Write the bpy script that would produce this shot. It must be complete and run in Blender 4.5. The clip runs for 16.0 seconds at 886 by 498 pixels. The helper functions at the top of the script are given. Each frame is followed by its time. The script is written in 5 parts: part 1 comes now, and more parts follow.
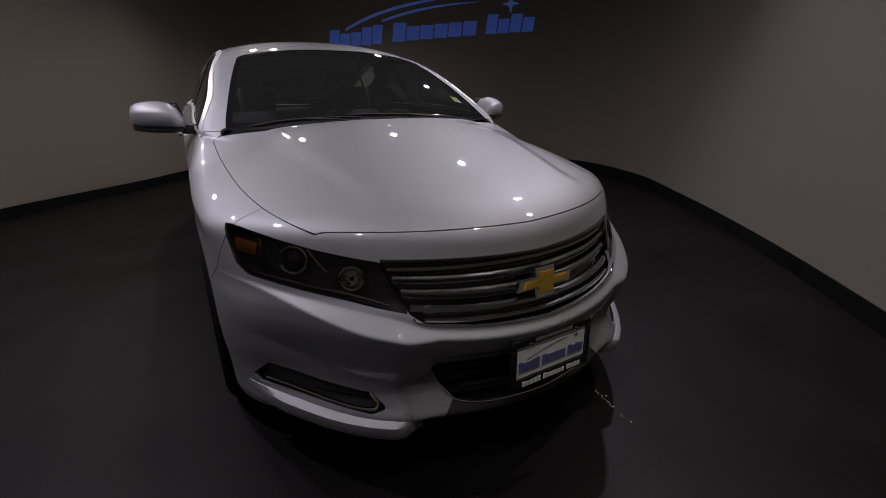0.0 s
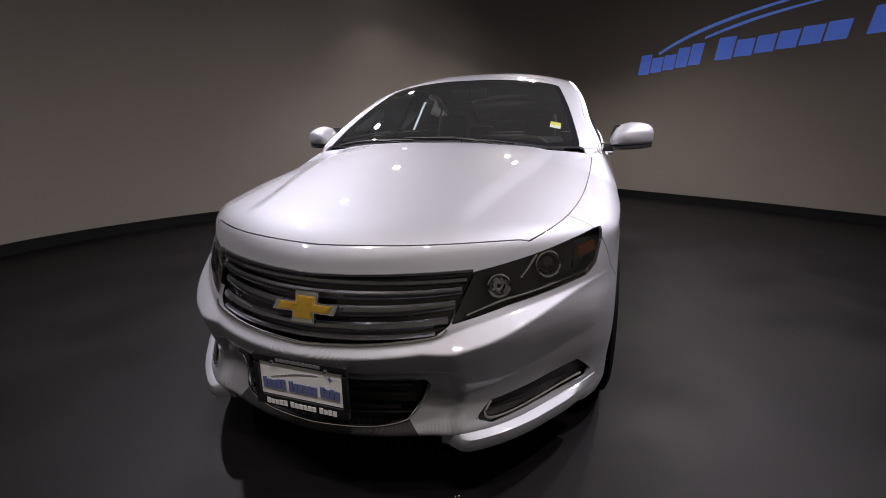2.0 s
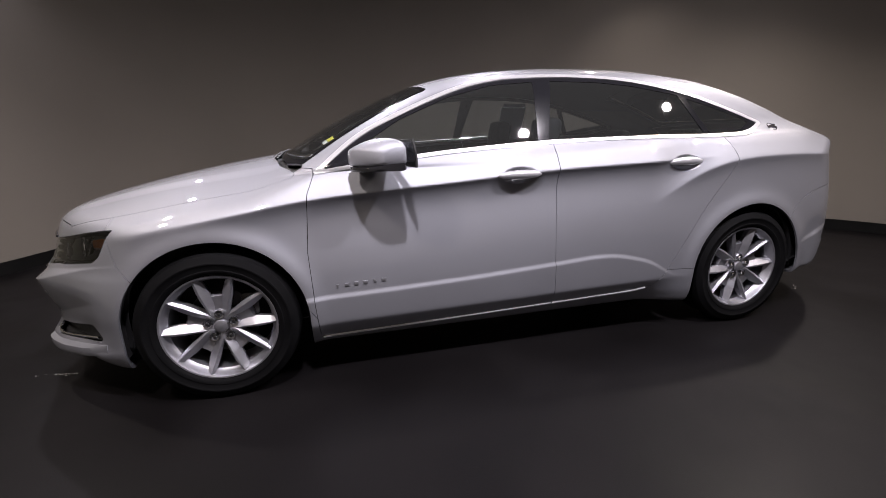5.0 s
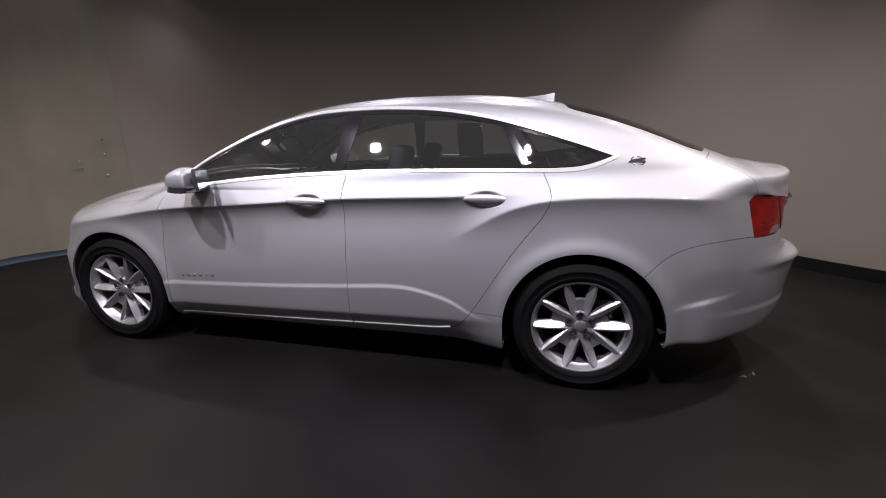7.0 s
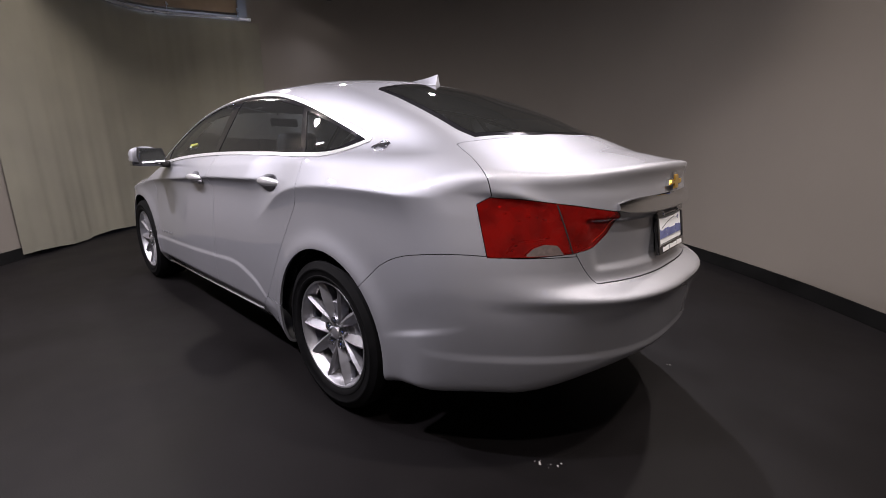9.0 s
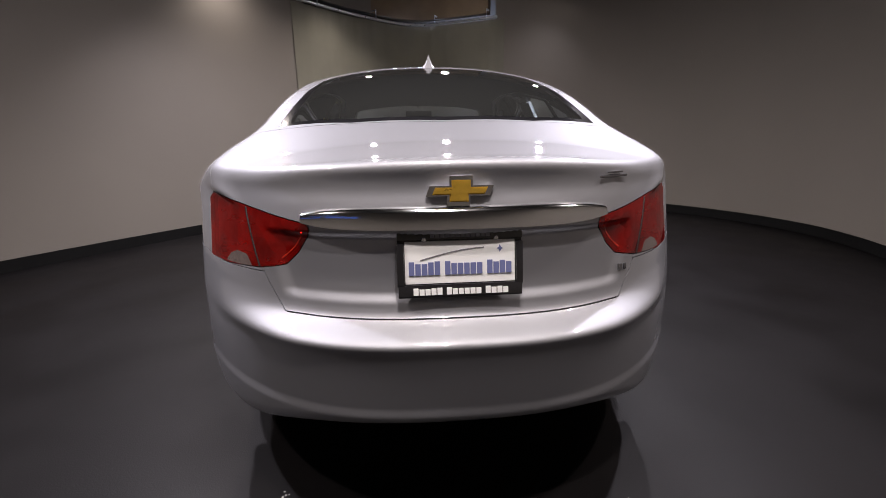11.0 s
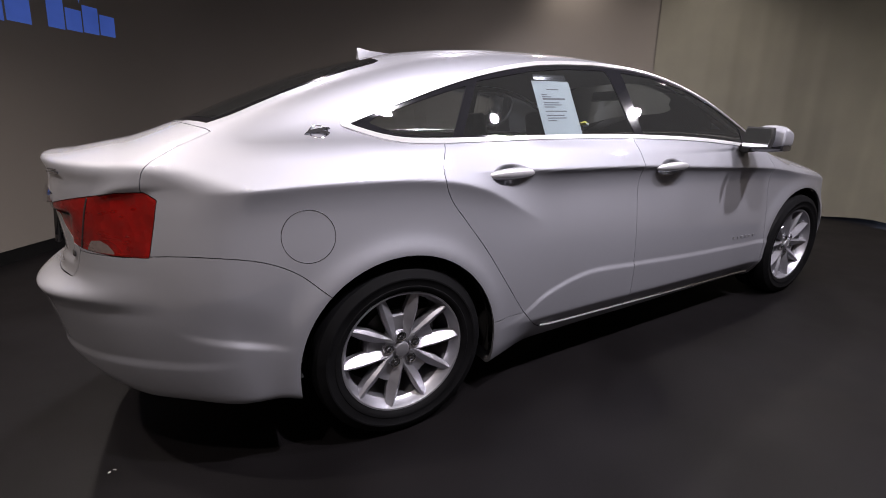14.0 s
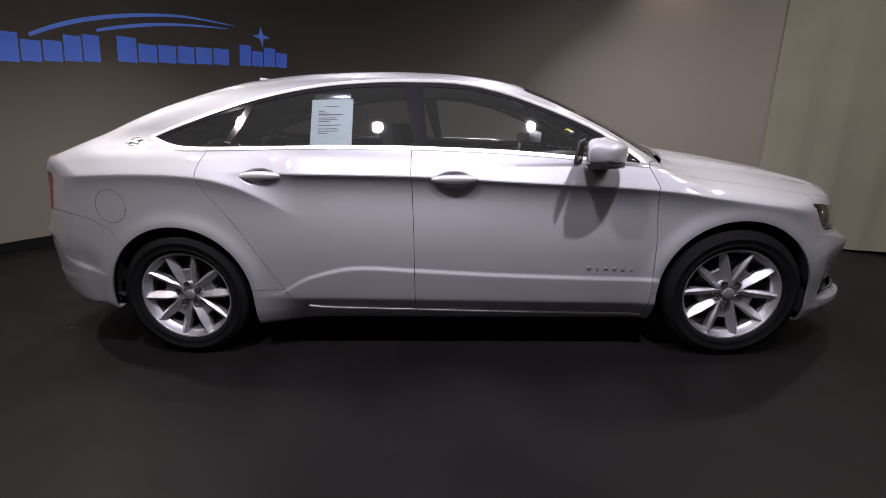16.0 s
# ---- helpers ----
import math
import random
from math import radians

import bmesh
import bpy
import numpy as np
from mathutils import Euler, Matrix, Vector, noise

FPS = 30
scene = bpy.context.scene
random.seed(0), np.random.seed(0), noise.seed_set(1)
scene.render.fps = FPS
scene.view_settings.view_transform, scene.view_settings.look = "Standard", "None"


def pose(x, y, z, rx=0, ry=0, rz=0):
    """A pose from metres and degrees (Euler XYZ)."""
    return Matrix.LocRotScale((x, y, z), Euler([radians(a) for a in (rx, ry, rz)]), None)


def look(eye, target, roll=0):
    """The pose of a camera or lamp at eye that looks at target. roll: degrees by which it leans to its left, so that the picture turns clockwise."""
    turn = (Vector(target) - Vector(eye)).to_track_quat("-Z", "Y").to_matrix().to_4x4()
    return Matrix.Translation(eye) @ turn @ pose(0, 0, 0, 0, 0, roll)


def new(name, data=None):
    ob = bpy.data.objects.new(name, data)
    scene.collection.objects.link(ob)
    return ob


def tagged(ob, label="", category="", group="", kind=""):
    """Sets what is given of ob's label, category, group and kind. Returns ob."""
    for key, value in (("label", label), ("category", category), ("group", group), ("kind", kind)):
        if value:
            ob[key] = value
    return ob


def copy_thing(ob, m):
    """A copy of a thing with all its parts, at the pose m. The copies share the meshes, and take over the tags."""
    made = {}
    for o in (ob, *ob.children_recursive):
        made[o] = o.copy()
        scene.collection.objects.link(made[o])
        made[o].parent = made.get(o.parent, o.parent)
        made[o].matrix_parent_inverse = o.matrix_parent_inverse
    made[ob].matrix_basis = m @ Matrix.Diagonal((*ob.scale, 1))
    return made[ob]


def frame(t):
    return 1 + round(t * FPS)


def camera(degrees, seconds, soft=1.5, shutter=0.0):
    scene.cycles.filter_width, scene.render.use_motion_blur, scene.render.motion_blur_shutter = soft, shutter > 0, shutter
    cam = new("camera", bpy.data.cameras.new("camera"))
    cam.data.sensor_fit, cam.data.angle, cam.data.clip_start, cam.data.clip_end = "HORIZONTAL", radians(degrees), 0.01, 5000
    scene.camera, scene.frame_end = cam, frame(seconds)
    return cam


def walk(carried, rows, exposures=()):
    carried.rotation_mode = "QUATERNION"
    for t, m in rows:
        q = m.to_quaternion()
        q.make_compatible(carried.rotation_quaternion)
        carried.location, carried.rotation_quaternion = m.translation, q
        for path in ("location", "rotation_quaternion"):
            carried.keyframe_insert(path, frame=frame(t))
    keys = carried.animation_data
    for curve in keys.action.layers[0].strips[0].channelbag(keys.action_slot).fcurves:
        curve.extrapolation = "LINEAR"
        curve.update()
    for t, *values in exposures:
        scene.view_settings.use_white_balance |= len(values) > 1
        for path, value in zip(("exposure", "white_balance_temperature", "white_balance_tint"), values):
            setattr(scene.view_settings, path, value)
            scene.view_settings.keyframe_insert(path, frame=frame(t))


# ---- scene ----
SECONDS = 16.0
cam = camera(91.80, SECONDS, soft=0.7)
PATH = [
    (0.00, 3.239, -0.851, 1.162, 70.30, 0.47, 60.13),
    (0.50, 3.317, -0.432, 1.173, 70.04, 2.31, 70.20),
    (1.00, 3.373, -0.112, 1.171, 72.13, -1.19, 81.59),
    (1.50, 3.378, 0.274, 1.146, 73.70, -0.99, 93.61),
    (2.00, 3.325, 0.736, 1.121, 74.42, 0.58, 108.00),
    (2.50, 3.111, 1.080, 1.112, 72.13, -0.30, 120.62),
    (3.00, 2.796, 1.490, 1.081, 72.99, 1.12, 133.21),
    (3.50, 2.381, 1.874, 1.070, 73.38, 1.30, 143.14),
    (4.00, 1.981, 2.171, 1.062, 74.51, 0.62, 148.28),
    (4.50, 1.422, 2.565, 1.111, 74.79, 1.15, 158.10),
    (5.10, 0.805, 2.853, 1.171, 74.85, 1.10, 166.87),
    (5.75, 0.116, 3.035, 1.239, 74.71, 1.04, 176.07),
    (6.40, -0.586, 3.067, 1.288, 74.67, 0.99, -174.93),
    (7.00, -1.238, 2.955, 1.298, 74.99, 0.97, -166.60),
    (7.50, -1.837, 2.755, 1.256, 76.22, 1.26, -159.04),
    (8.00, -2.312, 2.462, 1.200, 76.78, 1.06, -151.83),
    (8.50, -2.664, 2.151, 1.169, 76.37, 0.60, -144.95),
    (9.00, -2.995, 1.826, 1.168, 76.20, -0.07, -137.15),
    (9.60, -3.281, 1.360, 1.162, 75.92, -0.16, -125.95),
    (10.25, -3.475, 0.805, 1.160, 75.59, 0.10, -112.24),
    (10.90, -3.541, 0.219, 1.159, 75.17, 0.62, -97.29),
    (11.50, -3.483, -0.329, 1.158, 74.65, 1.21, -82.74),
    (12.00, -3.349, -0.780, 1.147, 74.12, 1.55, -70.53),
    (12.50, -3.117, -1.201, 1.152, 73.36, 2.12, -57.77),
    (13.00, -2.791, -1.614, 1.147, 74.05, 2.69, -47.12),
    (13.50, -2.407, -1.893, 1.163, 73.04, 0.86, -37.48),
    (14.00, -1.994, -2.227, 1.194, 73.21, 0.62, -28.52),
    (14.50, -1.515, -2.557, 1.242, 73.24, 0.30, -19.29),
    (15.00, -1.031, -2.770, 1.209, 74.17, 0.56, -12.49),
    (15.50, -0.521, -2.939, 1.231, 73.98, 0.22, -5.02),
    (16.00, 0.063, -2.986, 1.217, 73.80, 1.07, 2.34),
]

walk(cam, [(t, pose(x, y, z, rx, ry, rz)) for t, x, y, z, rx, ry, rz in PATH],
     exposures=[(0.0, -1.35, 6450, 19), (0.3, -0.65, 6450, 19), (0.6, -0.35, 6450, 19), (0.9, -0.1, 6450, 19), (1.2, 0.0, 6450, 19), (4.5, 0.04, 6450, 19), (8.0, 0.12, 6450, 19), (11.5, 0.26, 6450, 19), (13.0, 0.24, 6450, 19), (14.5, 0.08, 6450, 19), (16.0, 0.0, 6450, 19)])

# ---------------------------------------------------------------- light
CEILING = 4.0
world = bpy.data.worlds.new("dark_hall")
scene.world = world
world.use_nodes = True
world.node_tree.nodes["Background"].inputs[0].default_value = (0.55, 0.58, 0.65, 1)
world.node_tree.nodes["Background"].inputs[1].default_value = 0.01

# track spots under the ceiling: x, y, target x, target y, watts, cone
SPOTS = [
    (3.30, 0.80, 2.3, 0.3, 95, 140), (3.30, -0.55, 2.3, -0.2, 95, 140), (3.25, -2.32, 1.9, -0.8, 85, 140), (0.85, -2.42, 0.9, -0.95, 385, 126), (-0.86, -2.40, -0.9, -0.95, 385, 126), (-2.60, -2.20, -1.8, -0.9, 140, 126),
    (-3.60, -0.15, -2.5, 0.1, 215, 136), (-3.10, 0.15, -2.3, -0.1, 75, 136), (-3.10, 2.10, -1.9, 0.9, 180, 144), (-1.30, 2.50, -1.1, 0.95, 345, 133), (0.75, 2.45, 0.8, 1.0, 415, 131), (2.20, 2.30, 1.7, 0.9, 150, 130),
]
LAMP_Z = 3.4


# ---------------------------------------------------------------- materials
def material(name, colour, rough=0.5, metal=0.0, coat=0.0, vary=0.0, scale=8.0, bump=0.0, bump_scale=120.0, spec=0.5, coat_rough=0.04):
    m = bpy.data.materials.new(name)
    m.use_nodes = True
    nt = m.node_tree
    b = nt.nodes["Principled BSDF"]
    b.inputs["Base Color"].default_value = (*colour, 1)
    b.inputs["Roughness"].default_value = rough
    b.inputs["Metallic"].default_value = metal
    b.inputs["Coat Weight"].default_value = coat
    b.inputs["Coat Roughness"].default_value = coat_rough
    b.inputs["Specular IOR Level"].default_value = spec
    if vary or bump:
        tc = nt.nodes.new("ShaderNodeTexCoord")
    if vary:
        n = nt.nodes.new("ShaderNodeTexNoise")
        n.inputs["Scale"].default_value = scale
        n.inputs["Detail"].default_value = 6
        nt.links.new(tc.outputs["Object"], n.inputs["Vector"])
        r = nt.nodes.new("ShaderNodeMapRange")
        r.inputs["From Min"].default_value, r.inputs["From Max"].default_value = 0.3, 0.7
        r.inputs["To Min"].default_value, r.inputs["To Max"].default_value = 1 - vary, 1 + vary
        nt.links.new(n.outputs["Fac"], r.inputs["Value"])
        mix = nt.nodes.new("ShaderNodeVectorMath")
        mix.operation = "SCALE"
        mix.inputs[0].default_value = colour
        nt.links.new(r.outputs["Result"], mix.inputs["Scale"])
        nt.links.new(mix.outputs["Vector"], b.inputs["Base Color"])
        r2 = nt.nodes.new("ShaderNodeMapRange")
        r2.inputs["From Min"].default_value, r2.inputs["From Max"].default_value = 0.3, 0.7
        r2.inputs["To Min"].default_value, r2.inputs["To Max"].default_value = max(rough * (1 - vary), 0.0), min(rough * (1 + vary), 1.0)
        nt.links.new(n.outputs["Fac"], r2.inputs["Value"])
        nt.links.new(r2.outputs["Result"], b.inputs["Roughness"])
    if bump:
        n2 = nt.nodes.new("ShaderNodeTexNoise")
        n2.inputs["Scale"].default_value = bump_scale
        n2.inputs["Detail"].default_value = 4
        nt.links.new(tc.outputs["Object"], n2.inputs["Vector"])
        bp = nt.nodes.new("ShaderNodeBump")
        bp.inputs["Strength"].default_value = bump
        bp.inputs["Distance"].default_value = 0.01
        nt.links.new(n2.outputs["Fac"], bp.inputs["Height"])
        nt.links.new(bp.outputs["Normal"], b.inputs["Normal"])
    return m


def glass_material(name, tint, gloss=1.0, haze=0.022):
    m = bpy.data.materials.new(name)
    m.use_nodes = True
    nt = m.node_tree
    nt.nodes.remove(nt.nodes["Principled BSDF"])
    out = nt.nodes["Material Output"]
    tr = nt.nodes.new("ShaderNodeBsdfTransparent")
    tr.inputs[0].default_value = (*tint, 1)
    gl = nt.nodes.new("ShaderNodeBsdfGlossy")
    gl.inputs["Roughness"].default_value = 0.015
    gl.inputs["Color"].default_value = (gloss, gloss, gloss, 1)
    fr = nt.nodes.new("ShaderNodeFresnel")
    fr.inputs["IOR"].default_value = 1.5
    mx = nt.nodes.new("ShaderNodeMixShader")
    df = nt.nodes.new("ShaderNodeBsdfDiffuse")
    df.inputs[0].default_value = (0.62, 0.64, 0.62, 1)
    hz = nt.nodes.new("ShaderNodeMixShader")
    hz.inputs[0].default_value = haze
    nt.links.new(tr.outputs[0], hz.inputs[1])
    nt.links.new(df.outputs[0], hz.inputs[2])
    nt.links.new(fr.outputs[0], mx.inputs[0])
    nt.links.new(hz.outputs[0], mx.inputs[1])
    nt.links.new(gl.outputs[0], mx.inputs[2])
    nt.links.new(mx.outputs[0], out.inputs[0])
    return m


def paint_material():
    """Silver metallic paint: fine flake in the base, clear coat over it."""
    m = material("silver_metallic_paint", (0.368, 0.374, 0.410), rough=0.62, metal=0.87, coat=1.0, coat_rough=0.015)
    nt = m.node_tree
    b = nt.nodes["Principled BSDF"]
    tc = nt.nodes.new("ShaderNodeTexCoord")
    v = nt.nodes.new("ShaderNodeTexVoronoi")
    v.inputs["Scale"].default_value = 1400
    nt.links.new(tc.outputs["Object"], v.inputs["Vector"])
    bp = nt.nodes.new("ShaderNodeBump")
    bp.inputs["Strength"].default_value = 0.06
    bp.inputs["Distance"].default_value = 0.002
    nt.links.new(v.outputs["Distance"], bp.inputs["Height"])
    nt.links.new(bp.outputs["Normal"], b.inputs["Normal"])
    n = nt.nodes.new("ShaderNodeTexNoise")
    n.inputs["Scale"].default_value = 5
    n.inputs["Detail"].default_value = 5
    nt.links.new(tc.outputs["Object"], n.inputs["Vector"])
    r = nt.nodes.new("ShaderNodeMapRange")
    b.inputs["Coat IOR"].default_value = 1.75
    r.inputs["To Min"].default_value, r.inputs["To Max"].default_value = 0.59, 0.66
    nt.links.new(n.outputs["Fac"], r.inputs["Value"])
    nt.links.new(r.outputs["Result"], b.inputs["Roughness"])
    return m


PAINT = paint_material()
HANDLE = material("bright_silver_handle_finish", (0.60, 0.60, 0.63), rough=0.36, metal=0.6, coat=1.0, vary=0.05, scale=20)
TRIM = material("bright_trim_metal", (0.80, 0.80, 0.82), rough=0.3, metal=0.6)
CHROME = material("chrome", (0.75, 0.76, 0.78), rough=0.08, metal=1.0)
SATIN = material("satin_aluminium", (0.39, 0.39, 0.42), rough=0.42, metal=0.85, vary=0.06, scale=30)
BLACK_GLOSS = material("black_gloss_trim", (0.012, 0.012, 0.014), rough=0.08, coat=0.6)
BLACK_PLASTIC = material("black_textured_plastic", (0.018, 0.018, 0.019), rough=0.55, vary=0.15, scale=40, bump=0.15, bump_scale=500)
SHELL_BLACK = material("dark_inner_metal", (0.01, 0.01, 0.011), rough=0.7, vary=0.1, scale=20)
RUBBER = material("tyre_rubber", (0.0045, 0.0045, 0.005), rough=0.7, spec=0.08, vary=0.2, scale=14, bump=0.1, bump_scale=200)
GLASS = glass_material("tinted_window_glass", (0.74, 0.78, 0.77))
GLASS_DARK = glass_material("dark_tinted_window_glass", (0.60, 0.63, 0.63))
LENS = glass_material("clear_lamp_lens", (0.92, 0.93, 0.94), 0.9, 0.0)
SEAT = material("black_seat_fabric", (0.022, 0.022, 0.024), rough=0.85, vary=0.2, scale=30, bump=0.3, bump_scale=350)
DASH = material("dark_grey_dashboard_plastic", (0.03, 0.03, 0.032), rough=0.6, vary=0.12, scale=20, bump=0.1, bump_scale=400)
LINING = material("grey_roof_lining", (0.28, 0.275, 0.265), rough=0.9, vary=0.08, scale=60)
PILLAR_TRIM = material("pale_grey_pillar_trim", (0.32, 0.32, 0.31), rough=0.7, vary=0.05, scale=40)
GOLD = material("gold_emblem_enamel", (0.62, 0.38, 0.05), rough=0.3, metal=0.7, coat=0.5, vary=0.12, scale=30)
WALL = material("warm_grey_wall_paint", (0.160, 0.143, 0.122), rough=0.9, vary=0.05, scale=0.9, bump=0.05, bump_scale=60)
BASE = material("black_skirting_rubber", (0.005, 0.005, 0.005), rough=0.7, vary=0.2, scale=9, spec=0.1)
FLOOR = material("dark_grey_floor_coating", (0.0048, 0.0042, 0.0046), rough=0.52, vary=0.22, scale=1.6, bump=0.08, bump_scale=160, spec=0.13)
CEIL = material("black_ceiling_paint", (0.02, 0.02, 0.021), rough=0.9, vary=0.2, scale=3)
PAPER = material("pale_blue_grey_paper", (0.50, 0.55, 0.58), rough=0.7, vary=0.03, scale=20)
WHITE = material("white_paper", (0.78, 0.79, 0.80), rough=0.7, vary=0.03, scale=20)
INK = material("grey_ink", (0.18, 0.18, 0.20), rough=0.8)
BLUE_INK = material("navy_blue_print", (0.13, 0.15, 0.32), rough=0.5)
SIGN_BLUE = material("projected_blue_letter_glow", (0.10, 0.18, 0.55), rough=0.6, vary=0.10, scale=5)
SIGN_PALE = material("projected_pale_blue_glow", (0.14, 0.24, 0.60), rough=0.6, vary=0.08, scale=5)
# emission stands in for blue light projected on the wall
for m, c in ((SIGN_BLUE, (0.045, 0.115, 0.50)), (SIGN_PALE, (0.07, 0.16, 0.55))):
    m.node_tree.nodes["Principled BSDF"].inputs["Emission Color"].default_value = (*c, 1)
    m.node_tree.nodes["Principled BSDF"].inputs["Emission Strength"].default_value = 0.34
FABRIC = material("beige_curtain_fabric", (0.150, 0.143, 0.110), rough=0.92, vary=0.10, scale=2.2, bump=0.2, bump_scale=300)
PLY = material("brown_board", (0.16, 0.115, 0.07), rough=0.7, vary=0.2, scale=3)
PIPE = material("galvanised_pipe", (0.55, 0.57, 0.60), rough=0.3, metal=0.9, vary=0.1, scale=30)
YELLOW = material("yellow_sticker", (0.75, 0.72, 0.12), rough=0.6)


LAMP_FACE = material("lit_lamp_face", (0.9, 0.88, 0.85), rough=0.4)
LAMP_FACE.node_tree.nodes["Principled BSDF"].inputs["Emission Color"].default_value = (1.0, 0.95, 0.9, 1)
LAMP_FACE.node_tree.nodes["Principled BSDF"].inputs["Emission Strength"].default_value = 70.0


def red_lens():
    """Clear red plastic, part milky, with a glossy face."""
    m = bpy.data.materials.new("red_lamp_plastic")
    m.use_nodes = True
    nt = m.node_tree
    nt.nodes.remove(nt.nodes["Principled BSDF"])
    tr = nt.nodes.new("ShaderNodeBsdfTransparent")
    tr.inputs[0].default_value = (0.95, 0.045, 0.028, 1)
    df = nt.nodes.new("ShaderNodeBsdfDiffuse")
    tc = nt.nodes.new("ShaderNodeTexCoord")
    n = nt.nodes.new("ShaderNodeTexNoise")
    n.inputs["Scale"].default_value = 16.0
    nt.links.new(tc.outputs["Object"], n.inputs["Vector"])
    ramp = nt.nodes.new("ShaderNodeValToRGB")
    ramp.color_ramp.elements[0].position, ramp.color_ramp.elements[0].color = 0.36, (0.22, 0.004, 0.003, 1)
    ramp.color_ramp.elements[1].position, ramp.color_ramp.elements[1].color = 0.66, (0.42, 0.008, 0.005, 1)
    nt.links.new(n.outputs["Fac"], ramp.inputs["Fac"])
    nt.links.new(ramp.outputs["Color"], df.inputs[0])
    milk = nt.nodes.new("ShaderNodeMixShader")
    milk.inputs[0].default_value = 0.36
    nt.links.new(tr.outputs[0], milk.inputs[1])
    nt.links.new(df.outputs[0], milk.inputs[2])
    gl = nt.nodes.new("ShaderNodeBsdfGlossy")
    gl.inputs["Roughness"].default_value = 0.03
    fr = nt.nodes.new("ShaderNodeFresnel")
    fr.inputs["IOR"].default_value = 1.5
    mx = nt.nodes.new("ShaderNodeMixShader")
    nt.links.new(fr.outputs[0], mx.inputs[0])
    nt.links.new(milk.outputs[0], mx.inputs[1])
    nt.links.new(gl.outputs[0], mx.inputs[2])
    nt.links.new(mx.outputs[0], nt.nodes["Material Output"].inputs[0])
    return m


def prism_reflector():
    """Bright moulded reflector with many small prisms."""
    m = material("faceted_lamp_reflector", (0.80, 0.77, 0.77), rough=0.28, metal=0.85)
    nt = m.node_tree
    tc = nt.nodes.new("ShaderNodeTexCoord")
    v = nt.nodes.new("ShaderNodeTexVoronoi")
    v.inputs["Scale"].default_value = 26.0
    nt.links.new(tc.outputs["Object"], v.inputs["Vector"])
    bp = nt.nodes.new("ShaderNodeBump")
    bp.inputs["Strength"].default_value = 0.9
    bp.inputs["Distance"].default_value = 0.02
    nt.links.new(v.outputs["Distance"], bp.inputs["Height"])
    nt.links.new(bp.outputs["Normal"], nt.nodes["Principled BSDF"].inputs["Normal"])
    return m


PRISM = prism_reflector()
RED = red_lens()
RED_BRIGHT = material("bright_red_reflector", (0.50, 0.022, 0.008), rough=0.2, coat=1.0, vary=0.15, scale=60)
REVERSE = material("smoky_reverse_lens", (0.11, 0.085, 0.08), rough=0.15, coat=1.0, vary=0.2, scale=80)
AMBER = material("amber_side_reflector", (0.26, 0.085, 0.02), rough=0.2, coat=1.0)


# ---------------------------------------------------------------- mesh helpers
def link_mesh(name, me, mat, parent=None, label=""):
    ob = new(name, me)
    if mat is not None and not me.materials:
        me.materials.append(mat)
    if parent is not None:
        ob.parent = parent
    if label:
        tagged(ob, label)
    return ob


def part(name, bm, mat, parent=None, label="", smooth=True):
    me = bpy.data.meshes.new(name)
    bmesh.ops.recalc_face_normals(bm, faces=bm.faces)
    if smooth:
        for f in bm.faces:
            f.smooth = True
    bm.to_mesh(me)
    bm.free()
    if smooth:
        me.set_sharp_from_angle(angle=radians(38))
    return link_mesh(name, me, mat, parent, label)


def empty(name, x=0, y=0, z=0):
    ob = new(name)
    ob.location = (x, y, z)
    ob.empty_display_size = 0.1
    return ob


def box(bm, cx, cy, cz, sx, sy, sz, bevel=0.0, m=None, seg=2):
    r = bmesh.ops.create_cube(bm, size=1)
    bmesh.ops.scale(bm, vec=(sx, sy, sz), verts=r["verts"])
    vs = r["verts"]
    if bevel:
        es = list({e for v in vs for e in v.link_edges})
        b = bmesh.ops.bevel(bm, geom=es, offset=bevel, segments=seg, profile=0.6, affect="EDGES")
        vs = list({v for f in b["faces"] for v in f.verts} | {v for v in vs if v.is_valid})
    if m is not None:
        bmesh.ops.transform(bm, matrix=m, verts=vs)
    bmesh.ops.translate(bm, vec=(cx, cy, cz), verts=vs)
    return vs


def tube(bm, pts, r, sides=8, closed=False, flat=1.0, up=(0, 0, 1)):
    """A tube along points; flat squeezes it along the second axis."""
    pts = [Vector(p) for p in pts]
    n = len(pts)
    rings = []
    for i, p in enumerate(pts):
        a = pts[i - 1] if (i or closed) else p
        b = pts[(i + 1) % n] if (i < n - 1 or closed) else p
        d = (b - a).normalized()
        s = d.cross(Vector(up))
        if s.length < 1e-4:
            s = d.cross(Vector((1, 0, 0)))
        s.normalize()
        u = s.cross(d)
        rings.append([bm.verts.new(p + s * (r * flat * math.cos(k * math.tau / sides)) + u * (r * math.sin(k * math.tau / sides))) for k in range(sides)])
    for i in range(n if closed else n - 1):
        a, b = rings[i], rings[(i + 1) % n]
        for k in range(sides):
            bm.faces.new((a[k], a[(k + 1) % sides], b[(k + 1) % sides], b[k]))
    if not closed:
        bm.faces.new(rings[0])
        bm.faces.new(rings[-1][::-1])


def lathe(bm, prof, seg=48, closed=False):
    """Turns (radius, y) pairs about the y axis."""
    rings = []
    for r, y in prof:
        rings.append([bm.verts.new((r * math.cos(k * math.tau / seg), y, r * math.sin(k * math.tau / seg))) for k in range(seg)])
    m = len(rings)
    for i in range(m if closed else m - 1):
        a, b = rings[i], rings[(i + 1) % m]
        for k in range(seg):
            bm.faces.new((a[k], a[(k + 1) % seg], b[(k + 1) % seg], b[k]))


